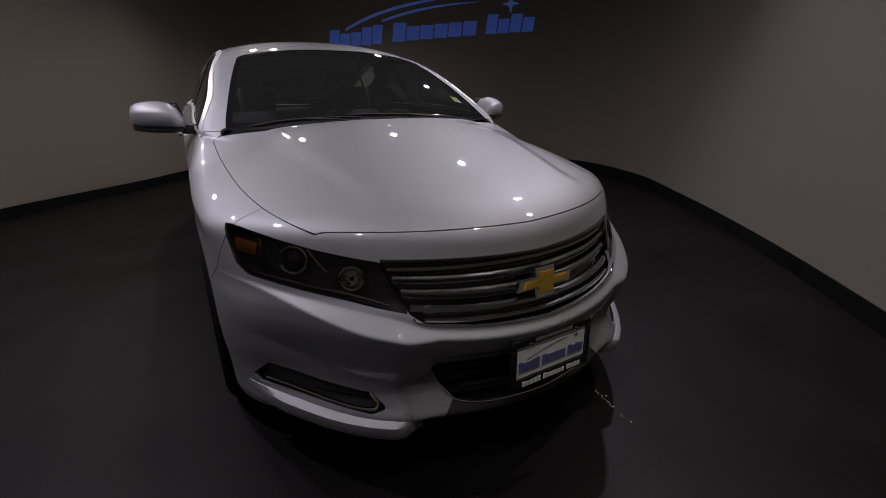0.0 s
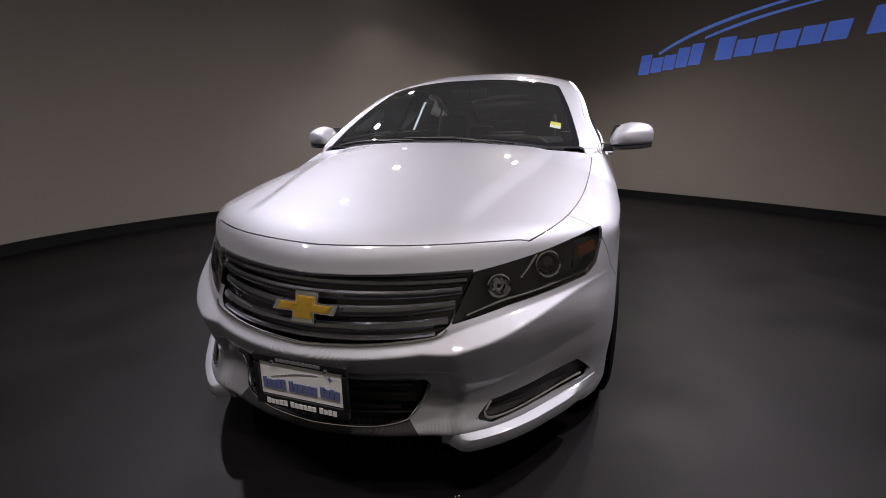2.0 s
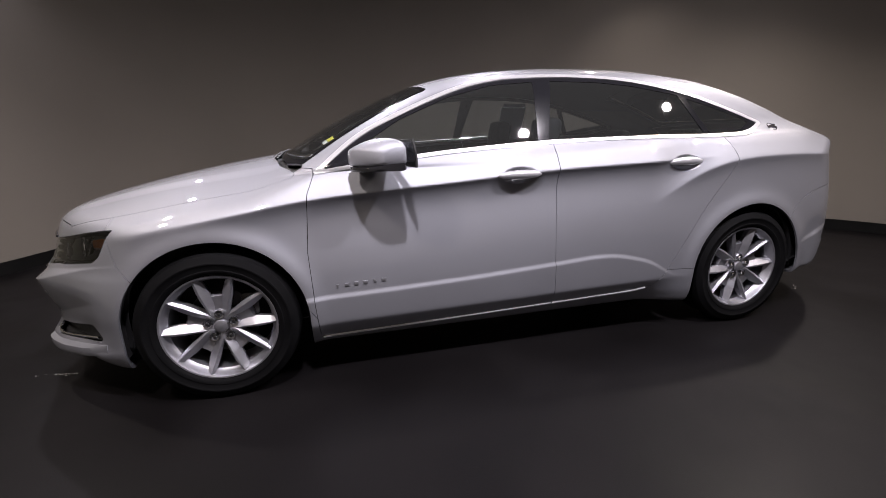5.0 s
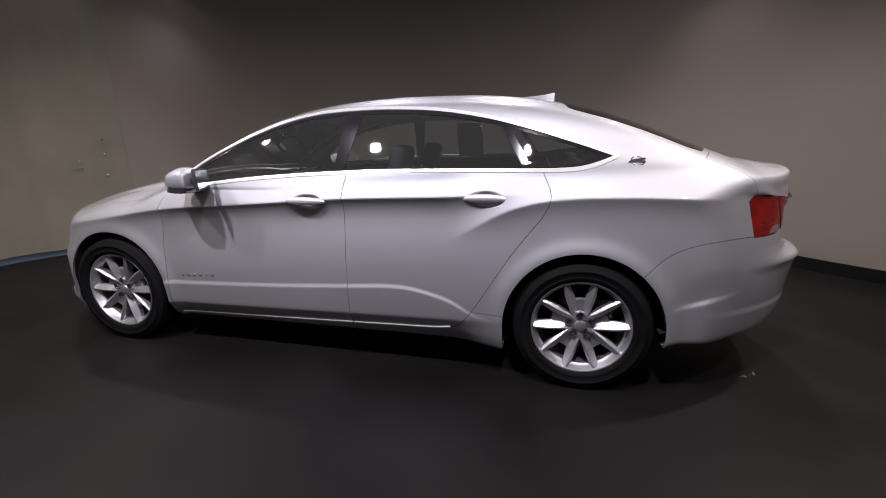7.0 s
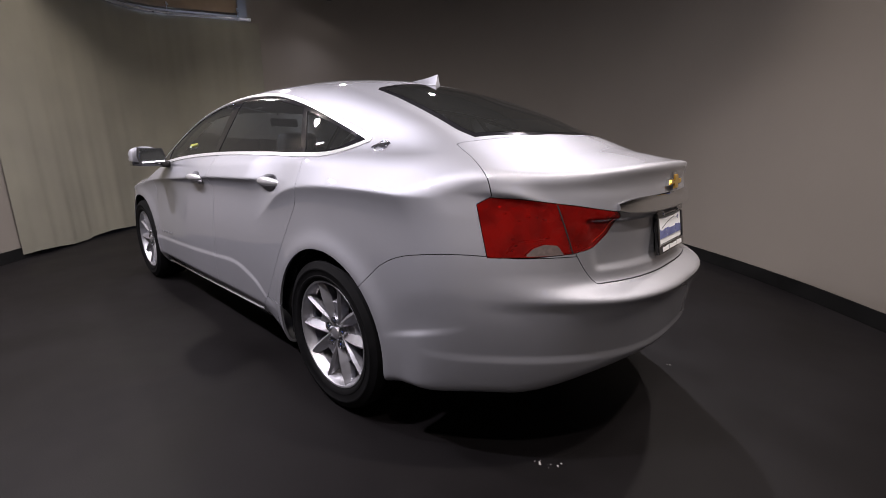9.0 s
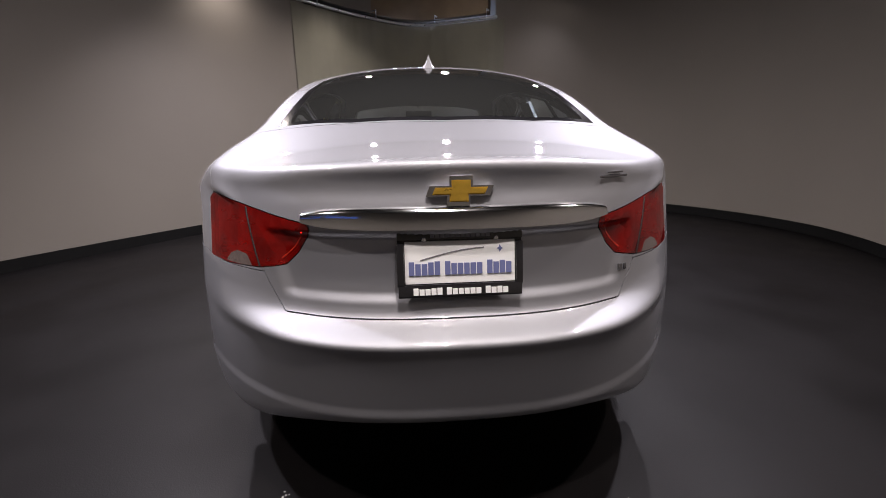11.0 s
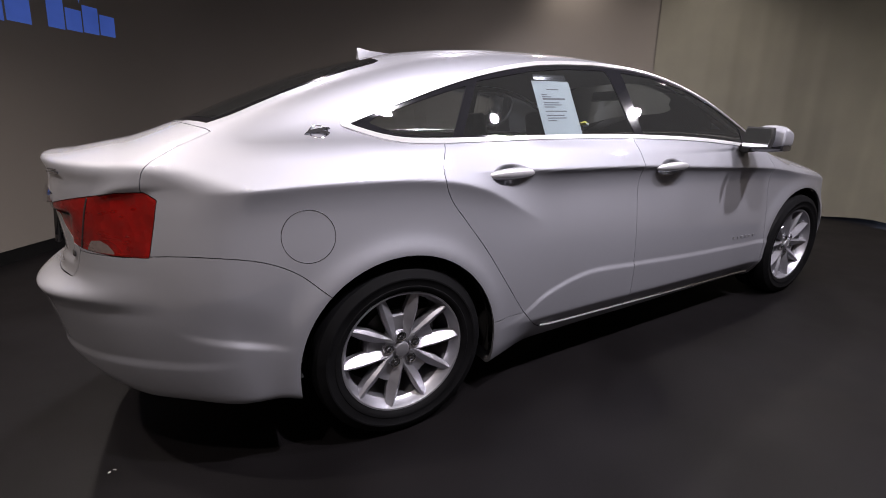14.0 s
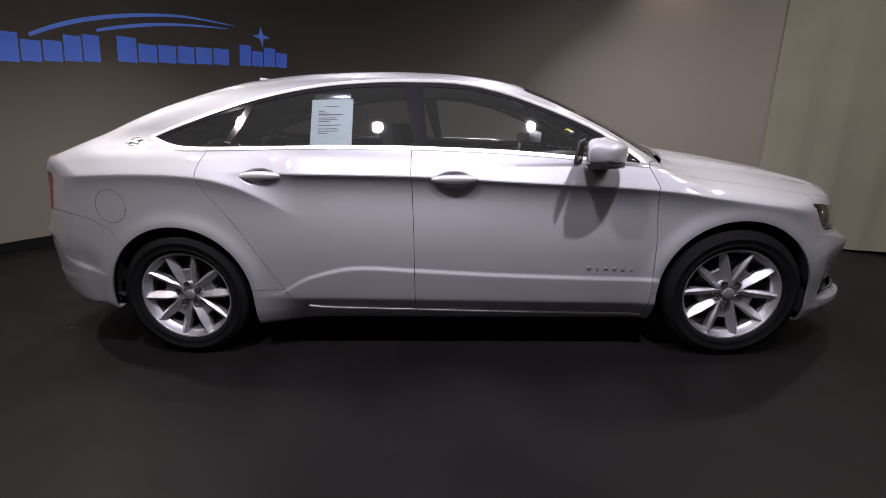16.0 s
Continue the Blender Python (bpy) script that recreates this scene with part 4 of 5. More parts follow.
# ---- wheels
def wheel():
    w = empty("wheel")
    bm = bmesh.new()
    prof = [(0.238, -0.098), (0.262, -0.113), (0.30, -0.119), (0.325, -0.112), (0.339, -0.094), (0.3445, -0.07)]
    for g in (-0.045, 0.0, 0.045):
        prof += [(0.345, g - 0.0065), (0.337, g - 0.005), (0.337, g + 0.005), (0.345, g + 0.0065)]
    prof += [(0.3445, 0.07), (0.339, 0.094), (0.3345, 0.1015), (0.333, 0.1065), (0.325, 0.112), (0.306, 0.1185), (0.304, 0.1205), (0.298, 0.1205), (0.296, 0.1185),
             (0.272, 0.1155), (0.270, 0.1172), (0.262, 0.1160), (0.252, 0.108), (0.243, 0.099), (0.238, 0.092)]
    lathe(bm, prof, 96)
    part("tyre", bm, RUBBER, w, "black rubber tyre with ribbed sidewall")
    bm = bmesh.new()
    lathe(bm, [(0.236, 0.086), (0.247, 0.099), (0.2445, 0.1055), (0.238, 0.104), (0.232, 0.092), (0.228, 0.072), (0.217, 0.060), (0.212, -0.02), (0.218, -0.085), (0.236, -0.10)], 80)
    rim = part("rim", bm, SATIN, w, "silver alloy rim with five pairs of faceted spokes")
    for k in range(5):
        a = k * math.tau / 5
        turn = lambda x, y, r: (r * math.sin(a) + x * math.cos(a), y, r * math.cos(a) - x * math.sin(a))
        for s in (1, -1):
            bm = bmesh.new()
            rows = []
            # a blade with a raised ridge, narrow beside the nut, broad in the middle, pointed at the rim
            for r, off, hw, ridge, drop in ((0.030, 0.020, 0.012, 0.072, 0.006), (0.060, 0.031, 0.013, 0.078, 0.010), (0.090, 0.035, 0.018, 0.084, 0.020), (0.130, 0.043, 0.0235, 0.091, 0.026), (0.165, 0.052, 0.0235, 0.094, 0.026), (0.205, 0.063, 0.018, 0.096, 0.020), (0.234, 0.071, 0.011, 0.099, 0.010), (0.243, 0.074, 0.007, 0.100, 0.006)):
                row = []
                for q, dy in ((-1, drop * (1.15 if s > 0 else 0.45)), (0.42 * s - 0.07, 0.0), (0.42 * s + 0.07, 0.0005), (1, drop * (0.45 if s > 0 else 1.15))):
                    row.append((s * off + q * hw, ridge - dy, r))
                row += [(s * off + hw * 0.86, ridge - drop - 0.030, r), (s * off - hw * 0.86, ridge - drop - 0.030, r)]
                rows.append([bm.verts.new(turn(*p)) for p in row])
            for i in range(len(rows) - 1):
                for j in range(6):
                    bm.faces.new((rows[i][j], rows[i][(j + 1) % 6], rows[i + 1][(j + 1) % 6], rows[i + 1][j]))
            bm.faces.new(rows[0])
            bm.faces.new(rows[-1])
            part("spoke", bm, SATIN, rim, smooth=False)
        # sunk web that joins the two blades near the hub
        bm = bmesh.new()
        rows = []
        for r, hw, y in ((0.030, 0.020, 0.058), (0.075, 0.026, 0.056), (0.110, 0.020, 0.060), (0.138, 0.022, 0.066), (0.146, 0.022, 0.052)):
            rows.append([bm.verts.new(turn(x, z, r)) for x, z in ((-hw, y), (0, y - 0.004), (hw, y), (hw, y - 0.03), (-hw, y - 0.03))])
        for p, q in zip(rows, rows[1:]):
            for j in range(5):
                bm.faces.new((p[j], p[(j + 1) % 5], q[(j + 1) % 5], q[j]))
        bm.faces.new(rows[0])
        bm.faces.new(rows[-1])
        part("spoke_web", bm, SATIN, rim)
        bm = bmesh.new()
        a = k * math.tau / 5
        lathe(bm, [(0.0, 0.084), (0.007, 0.084), (0.0095, 0.080), (0.0095, 0.045)], 6)
        bmesh.ops.translate(bm, vec=(0.057 * math.sin(a), 0, 0.057 * math.cos(a)), verts=bm.verts)
        part("lug_nut", bm, CHROME, rim, smooth=False)
        bm = bmesh.new()
        lathe(bm, [(0.0175, 0.073), (0.015, 0.075), (0.0135, 0.066), (0.0, 0.062)], 18)
        bmesh.ops.translate(bm, vec=(0.057 * math.sin(a), 0, 0.057 * math.cos(a)), verts=bm.verts)
        part("lug_seat", bm, BAR_GREY, rim)
        bm = bmesh.new()
        lathe(bm, [(0.0165, 0.070), (0.0170, 0.080), (0.0195, 0.081), (0.0215, 0.070)], 20)
        bmesh.ops.translate(bm, vec=(0.057 * math.sin(a), 0, 0.057 * math.cos(a)), verts=bm.verts)
        part("lug_collar", bm, CHROME, rim)
    bm = bmesh.new()
    lathe(bm, [(0.0, 0.066), (0.070, 0.060), (0.078, 0.045), (0.078, 0.02), (0.0, 0.02)], 40)
    part("hub", bm, SATIN, rim)
    bm = bmesh.new()
    lathe(bm, [(0.0, 0.0845), (0.020, 0.084), (0.027, 0.081), (0.030, 0.075), (0.030, 0.05)], 32)
    part("centre_cap", bm, SATIN, rim, "silver centre cap")
    bm = bmesh.new()
    lathe(bm, [(0.06, 0.008), (0.15, 0.008), (0.152, 0.002), (0.152, -0.012), (0.06, -0.012), (0.06, 0.008)], 48)
    part("brake_disc", bm, material_disc, w, "grey steel brake disc")
    bm = bmesh.new()
    box(bm, -0.125, 0.0, 0.065, 0.075, 0.06, 0.12, 0.012)
    part("brake_caliper", bm, material_disc, w)
    return w


BAR_GREY = material("grey_cast_hub", (0.33, 0.33, 0.35), rough=0.35, metal=0.8, vary=0.1, scale=40)
material_disc = material("worn_brake_steel", (0.07, 0.068, 0.066), rough=0.38, metal=0.9, vary=0.15, scale=50)
first = wheel()
first.parent = car
first.matrix_basis = pose(AXLE_F, 0.772, WHEEL_Z + 0.003, 0, 1, 0)
for x, s, tw in ((AXLE_R, 1, 3), (AXLE_F, -1, 33), (AXLE_R, -1, 2)):
    copy_thing(first, pose(x, s * 0.772, WHEEL_Z + 0.003, 0, tw, 0 if s > 0 else 180))

# ---- head lamps
HOUSING = material("dark_chrome_lamp_housing", (0.055, 0.055, 0.060), rough=0.42, metal=0.8, vary=0.06, scale=12)
BULB = material("reflector_chrome", (0.65, 0.66, 0.68), rough=0.12, metal=1.0)
for s in (1, -1):
    lamp = skin_part("headlamp", "headlamp_lens", s, LENS, car, "clear lens over a dark headlamp with projector", lip=0.02)
    skin_part("housing", "headlamp_lens", s, HOUSING, lamp, lip=0, shift=-0.058)
    for a, z, R, d in ((39.5, 0.715, 0.040, -0.030), (29.5, 0.674, 0.034, -0.030)):
        p, n = on_round(a * s, z, d)
        n = Vector((0.93, 0.30 * s, 0.0)) * 0.6 + n * 0.4
        bm = bmesh.new()
        ring(bm, R, 0.0055)
        part("projector_ring", bm, BULB, lamp).matrix_basis = frame_at(p, n)
        bm = bmesh.new()
        if a > 35:
            q = ball(bm, (0, 0, -0.016), (R * 0.9, R * 0.9, 0.022))
            part("projector_lens", bm, BLACK_GLOSS, lamp).matrix_basis = frame_at(p, n)
        else:
            lathe(bm, [(0.006, 0.0), (0.014, -0.016), (0.024, -0.010), (0.034, 0.004)], 10)
            bmesh.ops.rotate(bm, cent=(0, 0, 0), matrix=Matrix.Rotation(radians(90), 3, "X"), verts=bm.verts)
            part("reflector", bm, BULB, lamp, smooth=False).matrix_basis = frame_at(p, n)
    bm = bmesh.new()
    for a0, a1, z0, z1, d in ((46.0, 50.5, 0.735, 0.745, -0.018),):
        pts = [on_round((a0 + (a1 - a0) * k / 5) * s, z0 + (z1 - z0) * k / 5, d)[0] for k in range(6)]
        tube(bm, pts, 0.022, 8, flat=0.35)
    part("side_reflector", bm, AMBER, lamp, "amber side reflector")
    for pts in ([(23.5, 0.612), (29, 0.634), (36, 0.648), (47, 0.672)], [(33.0, 0.690), (34.5, 0.715), (36.5, 0.752)], [(44.0, 0.69), (44.8, 0.735), (45.6, 0.77)]):
        bm = bmesh.new()
        line = rounded(pts, 5, False)
        tube(bm, [on_round(a * s, z, -0.014)[0] for a, z in line], 0.0045, 6)
        part("bezel_strip", bm, BULB, lamp)

# ---- grille
BAR = material("dark_chrome_bar", (0.36, 0.365, 0.40), rough=0.2, metal=1.0)
SMOKE_BAR = material("smoky_chrome_grille_bar", (0.24, 0.24, 0.265), rough=0.20, metal=0.95, coat=0.6, vary=0.08, scale=20)
for z0, z1, half, d, h in ((0.703, 0.704, 23.8, -0.010, 0.011), (0.668, 0.674, 23.0, -0.010, 0.012), (0.630, 0.639, 21.9, -0.012, 0.012), (0.592, 0.602, 20.7, -0.014, 0.012), (0.562, 0.570, 18.8, -0.014, 0.009)):
    bm = bmesh.new()
    rows = []
    for k in range(49):
        a = -half + 2 * half * k / 48
        z = z0 + (z1 - z0) * (abs(a) / half) ** 2
        row = []
        for dz, dd in ((h, -0.022), (h, -0.004), (h * 0.45, 0.001), (-h * 0.35, -0.001), (-h, -0.010), (-h, -0.026)):
            row.append(bm.verts.new(on_round(a, z + dz, d + dd)[0]))
        rows.append(row)
    for p, q in zip(rows, rows[1:]):
        for i in range(5):
            bm.faces.new((p[i], p[i + 1], q[i + 1], q[i]))
    part("grille_bar", bm, SMOKE_BAR, grille, "smoky chrome grille bar")
bm = bmesh.new()
edge = rounded([(0, 0.718), (8, 0.721), (16, 0.725), (24.6, 0.727)], 5, False)
tube(bm, [on_round(-a, z, 0.002)[0] for a, z in edge[::-1]] + [on_round(a, z, 0.002)[0] for a, z in edge[1:]], 0.006, 6)
part("grille_upper_trim", bm, BLACK_GLOSS, grille)
bm = bmesh.new()
edge = rounded([(0, 0.541), (10, 0.550), (18.6, 0.564), (20.4, 0.580)], 5, False)
tube(bm, [on_round(-a, z, 0.001)[0] for a, z in edge[::-1]] + [on_round(a, z, 0.001)[0] for a, z in edge[1:]], 0.0035, 6)
part("grille_surround", bm, CHROME, grille, "thin chrome strip below the grille")


def emblem(m, w, h, parent):
    """A gold bow-shaped cross on a chrome edge."""
    out = [(-0.5, -0.17), (-0.19, -0.17), (-0.19, -0.5), (0.15, -0.5), (0.15, -0.17), (0.44, -0.17), (0.5, 0.17), (0.19, 0.17), (0.19, 0.5), (-0.15, 0.5), (-0.15, 0.17), (-0.44, 0.17)]
    bm = bmesh.new()
    slab(bm, [(x * w * 1.10, y * h * 1.16) for x, y in out], 0.012, 0.003)
    a = part("emblem", bm, CHROME, parent, "gold and chrome emblem")
    a.matrix_basis = m
    bm = bmesh.new()
    slab(bm, [(x * w * 0.90, y * h * 0.84) for x, y in out], 0.017, 0.003)
    b = part("emblem_field", bm, GOLD, a, "gold enamel field")
    return a


p, n = on_round(0, 0.630, 0.004)
emblem(frame_at(p, Vector((1, 0, 0.25))), 0.198, 0.078, grille)

# ---- lower intake and fog surrounds
for z in (0.318, 0.346, 0.374, 0.400):
    bm = bmesh.new()
    half = 12.2 + 4.2 * (z - 0.29) / 0.11
    tube(bm, [on_round(-half + 2 * half * k / 24, z, -0.02)[0] for k in range(25)], 0.007, 6, flat=1.8)
    part("intake_slat", bm, BLACK_PLASTIC if z > 0.3 else BLACK_GLOSS, intake)
bm = bmesh.new()
edge = rounded([(0, 0.266), (7, 0.268), (11.2, 0.274), (14.8, 0.291), (16.8, 0.335), (18.1, 0.395)], 5, False)
tube(bm, [on_round(-a, z, 0.002)[0] for a, z in edge[::-1]] + [on_round(a, z, 0.002)[0] for a, z in edge[1:]], 0.0028, 6)
part("intake_surround", bm, CHROME, intake, "thin chrome intake surround")
for s in (1, -1):
    fog = skin_part("fog_lamp_recess", "fog_back", s, BLACK_PLASTIC, car, "black fog lamp recess with chrome edge", lip=0, shift=-0.03)
    bm = bmesh.new()
    line = rounded([(27.2, 0.330), (26.0, 0.300), (28.0, 0.287), (36, 0.300), (45.5, 0.325)], 6, False)
    tube(bm, [on_round(a * s, z, -0.004)[0] for a, z in line], 0.0055, 6)
    part("fog_trim", bm, CHROME, fog, "chrome fog lamp trim")

for s in (1, -1):
    bm = bmesh.new()
    rows = []
    for k in range(31):
        a = 19.5 + 29.5 * k / 30
        e = ease(np.array(a), 19.5, 24.0) * (1 - 0.8 * ease(np.array(a), 40.0, 49.0))
        e = float(e)
        zt = 0.262 + 0.045 * (k / 30) ** 2
        row = []
        q0, n0 = on_round(a * s, max(zt + 0.002, 0.275))
        n0 = Vector((n0.x, n0.y, 0)).normalized()
        for z, d in ((zt, -0.012), (zt - 0.003, 0.010 * e), (zt - 0.014, 0.026 * e), (zt - 0.036, 0.030 * e), (zt - 0.054, 0.024 * e), (zt - 0.060, -0.02)):
            row.append(bm.verts.new(Vector((q0.x, q0.y, z)) + n0 * d))
        rows.append(row)
    for a, b in zip(rows, rows[1:]):
        for i in range(5):
            bm.faces.new((a[i], a[i + 1], b[i + 1], b[i]))
    bm.faces.new(rows[0])
    bm.faces.new(rows[-1])
    part("bumper_lip", bm, PAINT, car, "silver flared lip under the front bumper")

# ---- tail lamps, chrome bar, boot badges
RED_CHROME = material("red_glint_bead_chrome", (0.85, 0.10, 0.06), rough=0.16, metal=1.0)
for s in (1, -1):
    lamp = skin_part("tail_lamp", "tail_lamp_lens", s, RED, car, "glossy red tail lamp")
    skin_part("reverse_light", "reverse_lens", s, REVERSE, lamp, "smoky clear reversing light", lip=0.004)
    skin_part("reflector", "tail_lamp_lens", s, PRISM, lamp, "faceted reflector behind the red lens", lip=0, shift=-0.022)
    for pts, r in (([(40.2, 0.822), (39.2, 0.845), (37.6, 0.860), (34, 0.864)], 0.004), ([(20.9, 0.922), (22.2, 0.885), (24.6, 0.848)], 0.005)):
        bm = bmesh.new()
        tube(bm, [on_round(a * s, z, -0.002, True)[0] for a, z in rounded(pts, 5, False)], r, 8, flat=0.45)
        part("light_strip", bm, RED_BRIGHT, lamp, "bright red reflector strip")
    # added beads that imitate the glints of the reflector's facets
    bm = bmesh.new()
    for a, z, r in ((33.0, 0.872, 0.011), (34.2, 0.868, 0.009), (38.6, 0.850, 0.012), (39.2, 0.832, 0.010), (38.9, 0.868, 0.008), (33.4, 0.930, 0.010), (34.8, 0.937, 0.008), (36.2, 0.940, 0.010), (37.8, 0.926, 0.007), (27.4, 0.838, 0.009), (25.2, 0.836, 0.008), (30.6, 0.930, 0.008), (40.2, 0.950, 0.008), (21.6, 0.925, 0.007)):
        ball(bm, on_round(a * s, z, -0.012, True)[0], (r, r, r * 0.6), 10, 6)
    part("glint_beads", bm, RED_CHROME, lamp, "red chrome beads added for glints behind the lens", smooth=False)
    bm = bmesh.new()
    tube(bm, [on_round((28.6 + 2.8 * k / 8) * s, 0.818 + 0.158 * k / 8, 0.0002, True)[0] for k in range(9)], 0.0024, 6)
    part("lens_divider", bm, SHELL_BLACK, lamp)
bm = bmesh.new()
rows = []
for k in range(49):
    a = -20.2 + 40.4 * k / 48
    e = 1 - (abs(a) / 20.2) ** 6 * 0.55
    row = []
    for z, d in ((0.934, 0.000), (0.937, 0.014), (0.948, 0.0150), (0.974, 0.0125), (0.985, 0.008), (0.991, 0.000)):
        row.append(bm.verts.new(on_round(a, 0.962 + (z - 0.962) * e, d, True)[0]))
    rows.append(row)
for a, b in zip(rows, rows[1:]):
    for i in range(5):
        bm.faces.new((a[i], a[i + 1], b[i + 1], b[i]))
for r in (rows[0], rows[-1]):
    bm.faces.new(r)
part("boot_trim", bm, CHROME, boot, "chrome bar across the boot lid")
p, n = on_round(0, 1.027, 0.002, True)
emblem(frame_at(p, n), 0.150, 0.062, boot)
DARK_CHROME = material("smoky_badge_chrome", (0.22, 0.22, 0.24), rough=0.2, metal=0.9)
for a, z, w, h in ((-22.2, 1.048, 0.105, 0.006), (-22.4, 1.058, 0.062, 0.004), (-25.6, 0.790, 0.010, 0.018), (-24.7, 0.790, 0.013, 0.018)):
    p, n = on_round(a, z, 0.001, True)
    bm = bmesh.new()
    box(bm, 0, 0, 0.002, w, h, 0.004, 0.0015)
    part("badge", bm, DARK_CHROME, boot, "small smoky chrome badge").matrix_basis = frame_at(p, n)


# ---- licence plates with dealer frames, drawn as plain bars
def word_bars(bm, x0, x1, y, h, letters, t, gap=0.16):
    """A row of blocks with the rhythm of letters; letters: relative heights, 0 is a space."""
    n = sum(1.0 if q else 0.6 for q in letters)
    step = (x1 - x0) / n
    x = x0
    for q in letters:
        if q:
            box(bm, x + step / 2, y + h * q / 2, t / 2, step * (1 - gap), h * q, t)
            x += step
        else:
            x += step * 0.6
    return bm


LETTERS = [1, .84, .84, .94, 1, 0, 1, .84, .84, .84, .84, .84, 0, 1, .84, .94, .84]


def plate(m):
    base = empty("licence_plate")
    base.matrix_basis = m
    w, h = 0.312, 0.165
    bm = bmesh.new()
    box(bm, 0, 0, 0.004, w, h, 0.008, 0.003)
    part("backing", bm, BLACK_PLASTIC, base)
    bm = bmesh.new()
    slab(bm, [(-0.138, -0.048), (0.138, -0.048), (0.138, 0.058), (-0.138, 0.058)], 0.0095, 0.001)
    part("plate", bm, WHITE, base, "white dealer plate with blue print")
    for a in ((0, 0.0715, w, 0.022), (0, -0.066, w, 0.033), (-0.149, 0, 0.018, h), (0.149, 0, 0.018, h)):
        bm = bmesh.new()
        dx, dy, sx, sy = a
        box(bm, dx, dy, 0.009, sx, sy if abs(dx) < 0.01 else h - 0.057, 0.012, 0.003)
        part("frame_bar", bm, BLACK_GLOSS, base)
    bm = word_bars(bmesh.new(), -0.130, 0.130, -0.026, 0.034, LETTERS, 0.0125)
    part("print", bm, BLUE_INK, base, "navy blue printed bars", smooth=False)
    bm = word_bars(bmesh.new(), -0.120, 0.120, -0.0755, 0.018, LETTERS, 0.0165)
    part("frame_print", bm, WHITE, base, "white printed bars", smooth=False)
    bm = word_bars(bmesh.new(), -0.075, 0.075, 0.067, 0.010, [1] * 12, 0.0165)
    part("frame_number", bm, INK, base, smooth=False)
    bm = bmesh.new()
    tube(bm, [(-0.10 + 0.16 * k / 10, 0.004 + 0.036 * math.sin(0.2 + 1.25 * k / 10), 0.0095) for k in range(11)], 0.0018, 5)
    part("swoosh", bm, INK, base)
    bm = bmesh.new()
    slab(bm, [(0.092, 0.036), (0.097, 0.039), (0.100, 0.046), (0.103, 0.039), (0.108, 0.036), (0.103, 0.033), (0.100, 0.026), (0.097, 0.033)], 0.0108)
    part("star", bm, BLUE_INK, base, smooth=False)
    for sx in (-0.09, 0.09):
        bm = bmesh.new()
        lathe(bm, [(0.0, 0.019), (0.005, 0.018), (0.007, 0.014)], 12)
        bmesh.ops.rotate(bm, cent=(0, 0, 0), matrix=Matrix.Rotation(radians(90), 3, "X"), verts=bm.verts)
        bmesh.ops.translate(bm, vec=(sx, 0.0635, 0), verts=bm.verts)
        part("screw", bm, CHROME, base)
    return base


fp = plate(frame_at(Vector((2.408, 0, 0.412)), (1, 0, 0.02)))
bm = bmesh.new()
box(bm, 0, 0.0, -0.045, 0.20, 0.10, 0.088, 0.006)
part("bracket", bm, BLACK_PLASTIC, fp)
tagged(fp, "white dealer plate in a black frame")
fp.parent = car
rp = plate(frame_at(on_round(0, 0.846, 0.0, True)[0] + Vector((-0.006, 0, 0)), (-1, 0, 0.16)))
tagged(rp, "white dealer plate in a black frame")
rp.parent = car

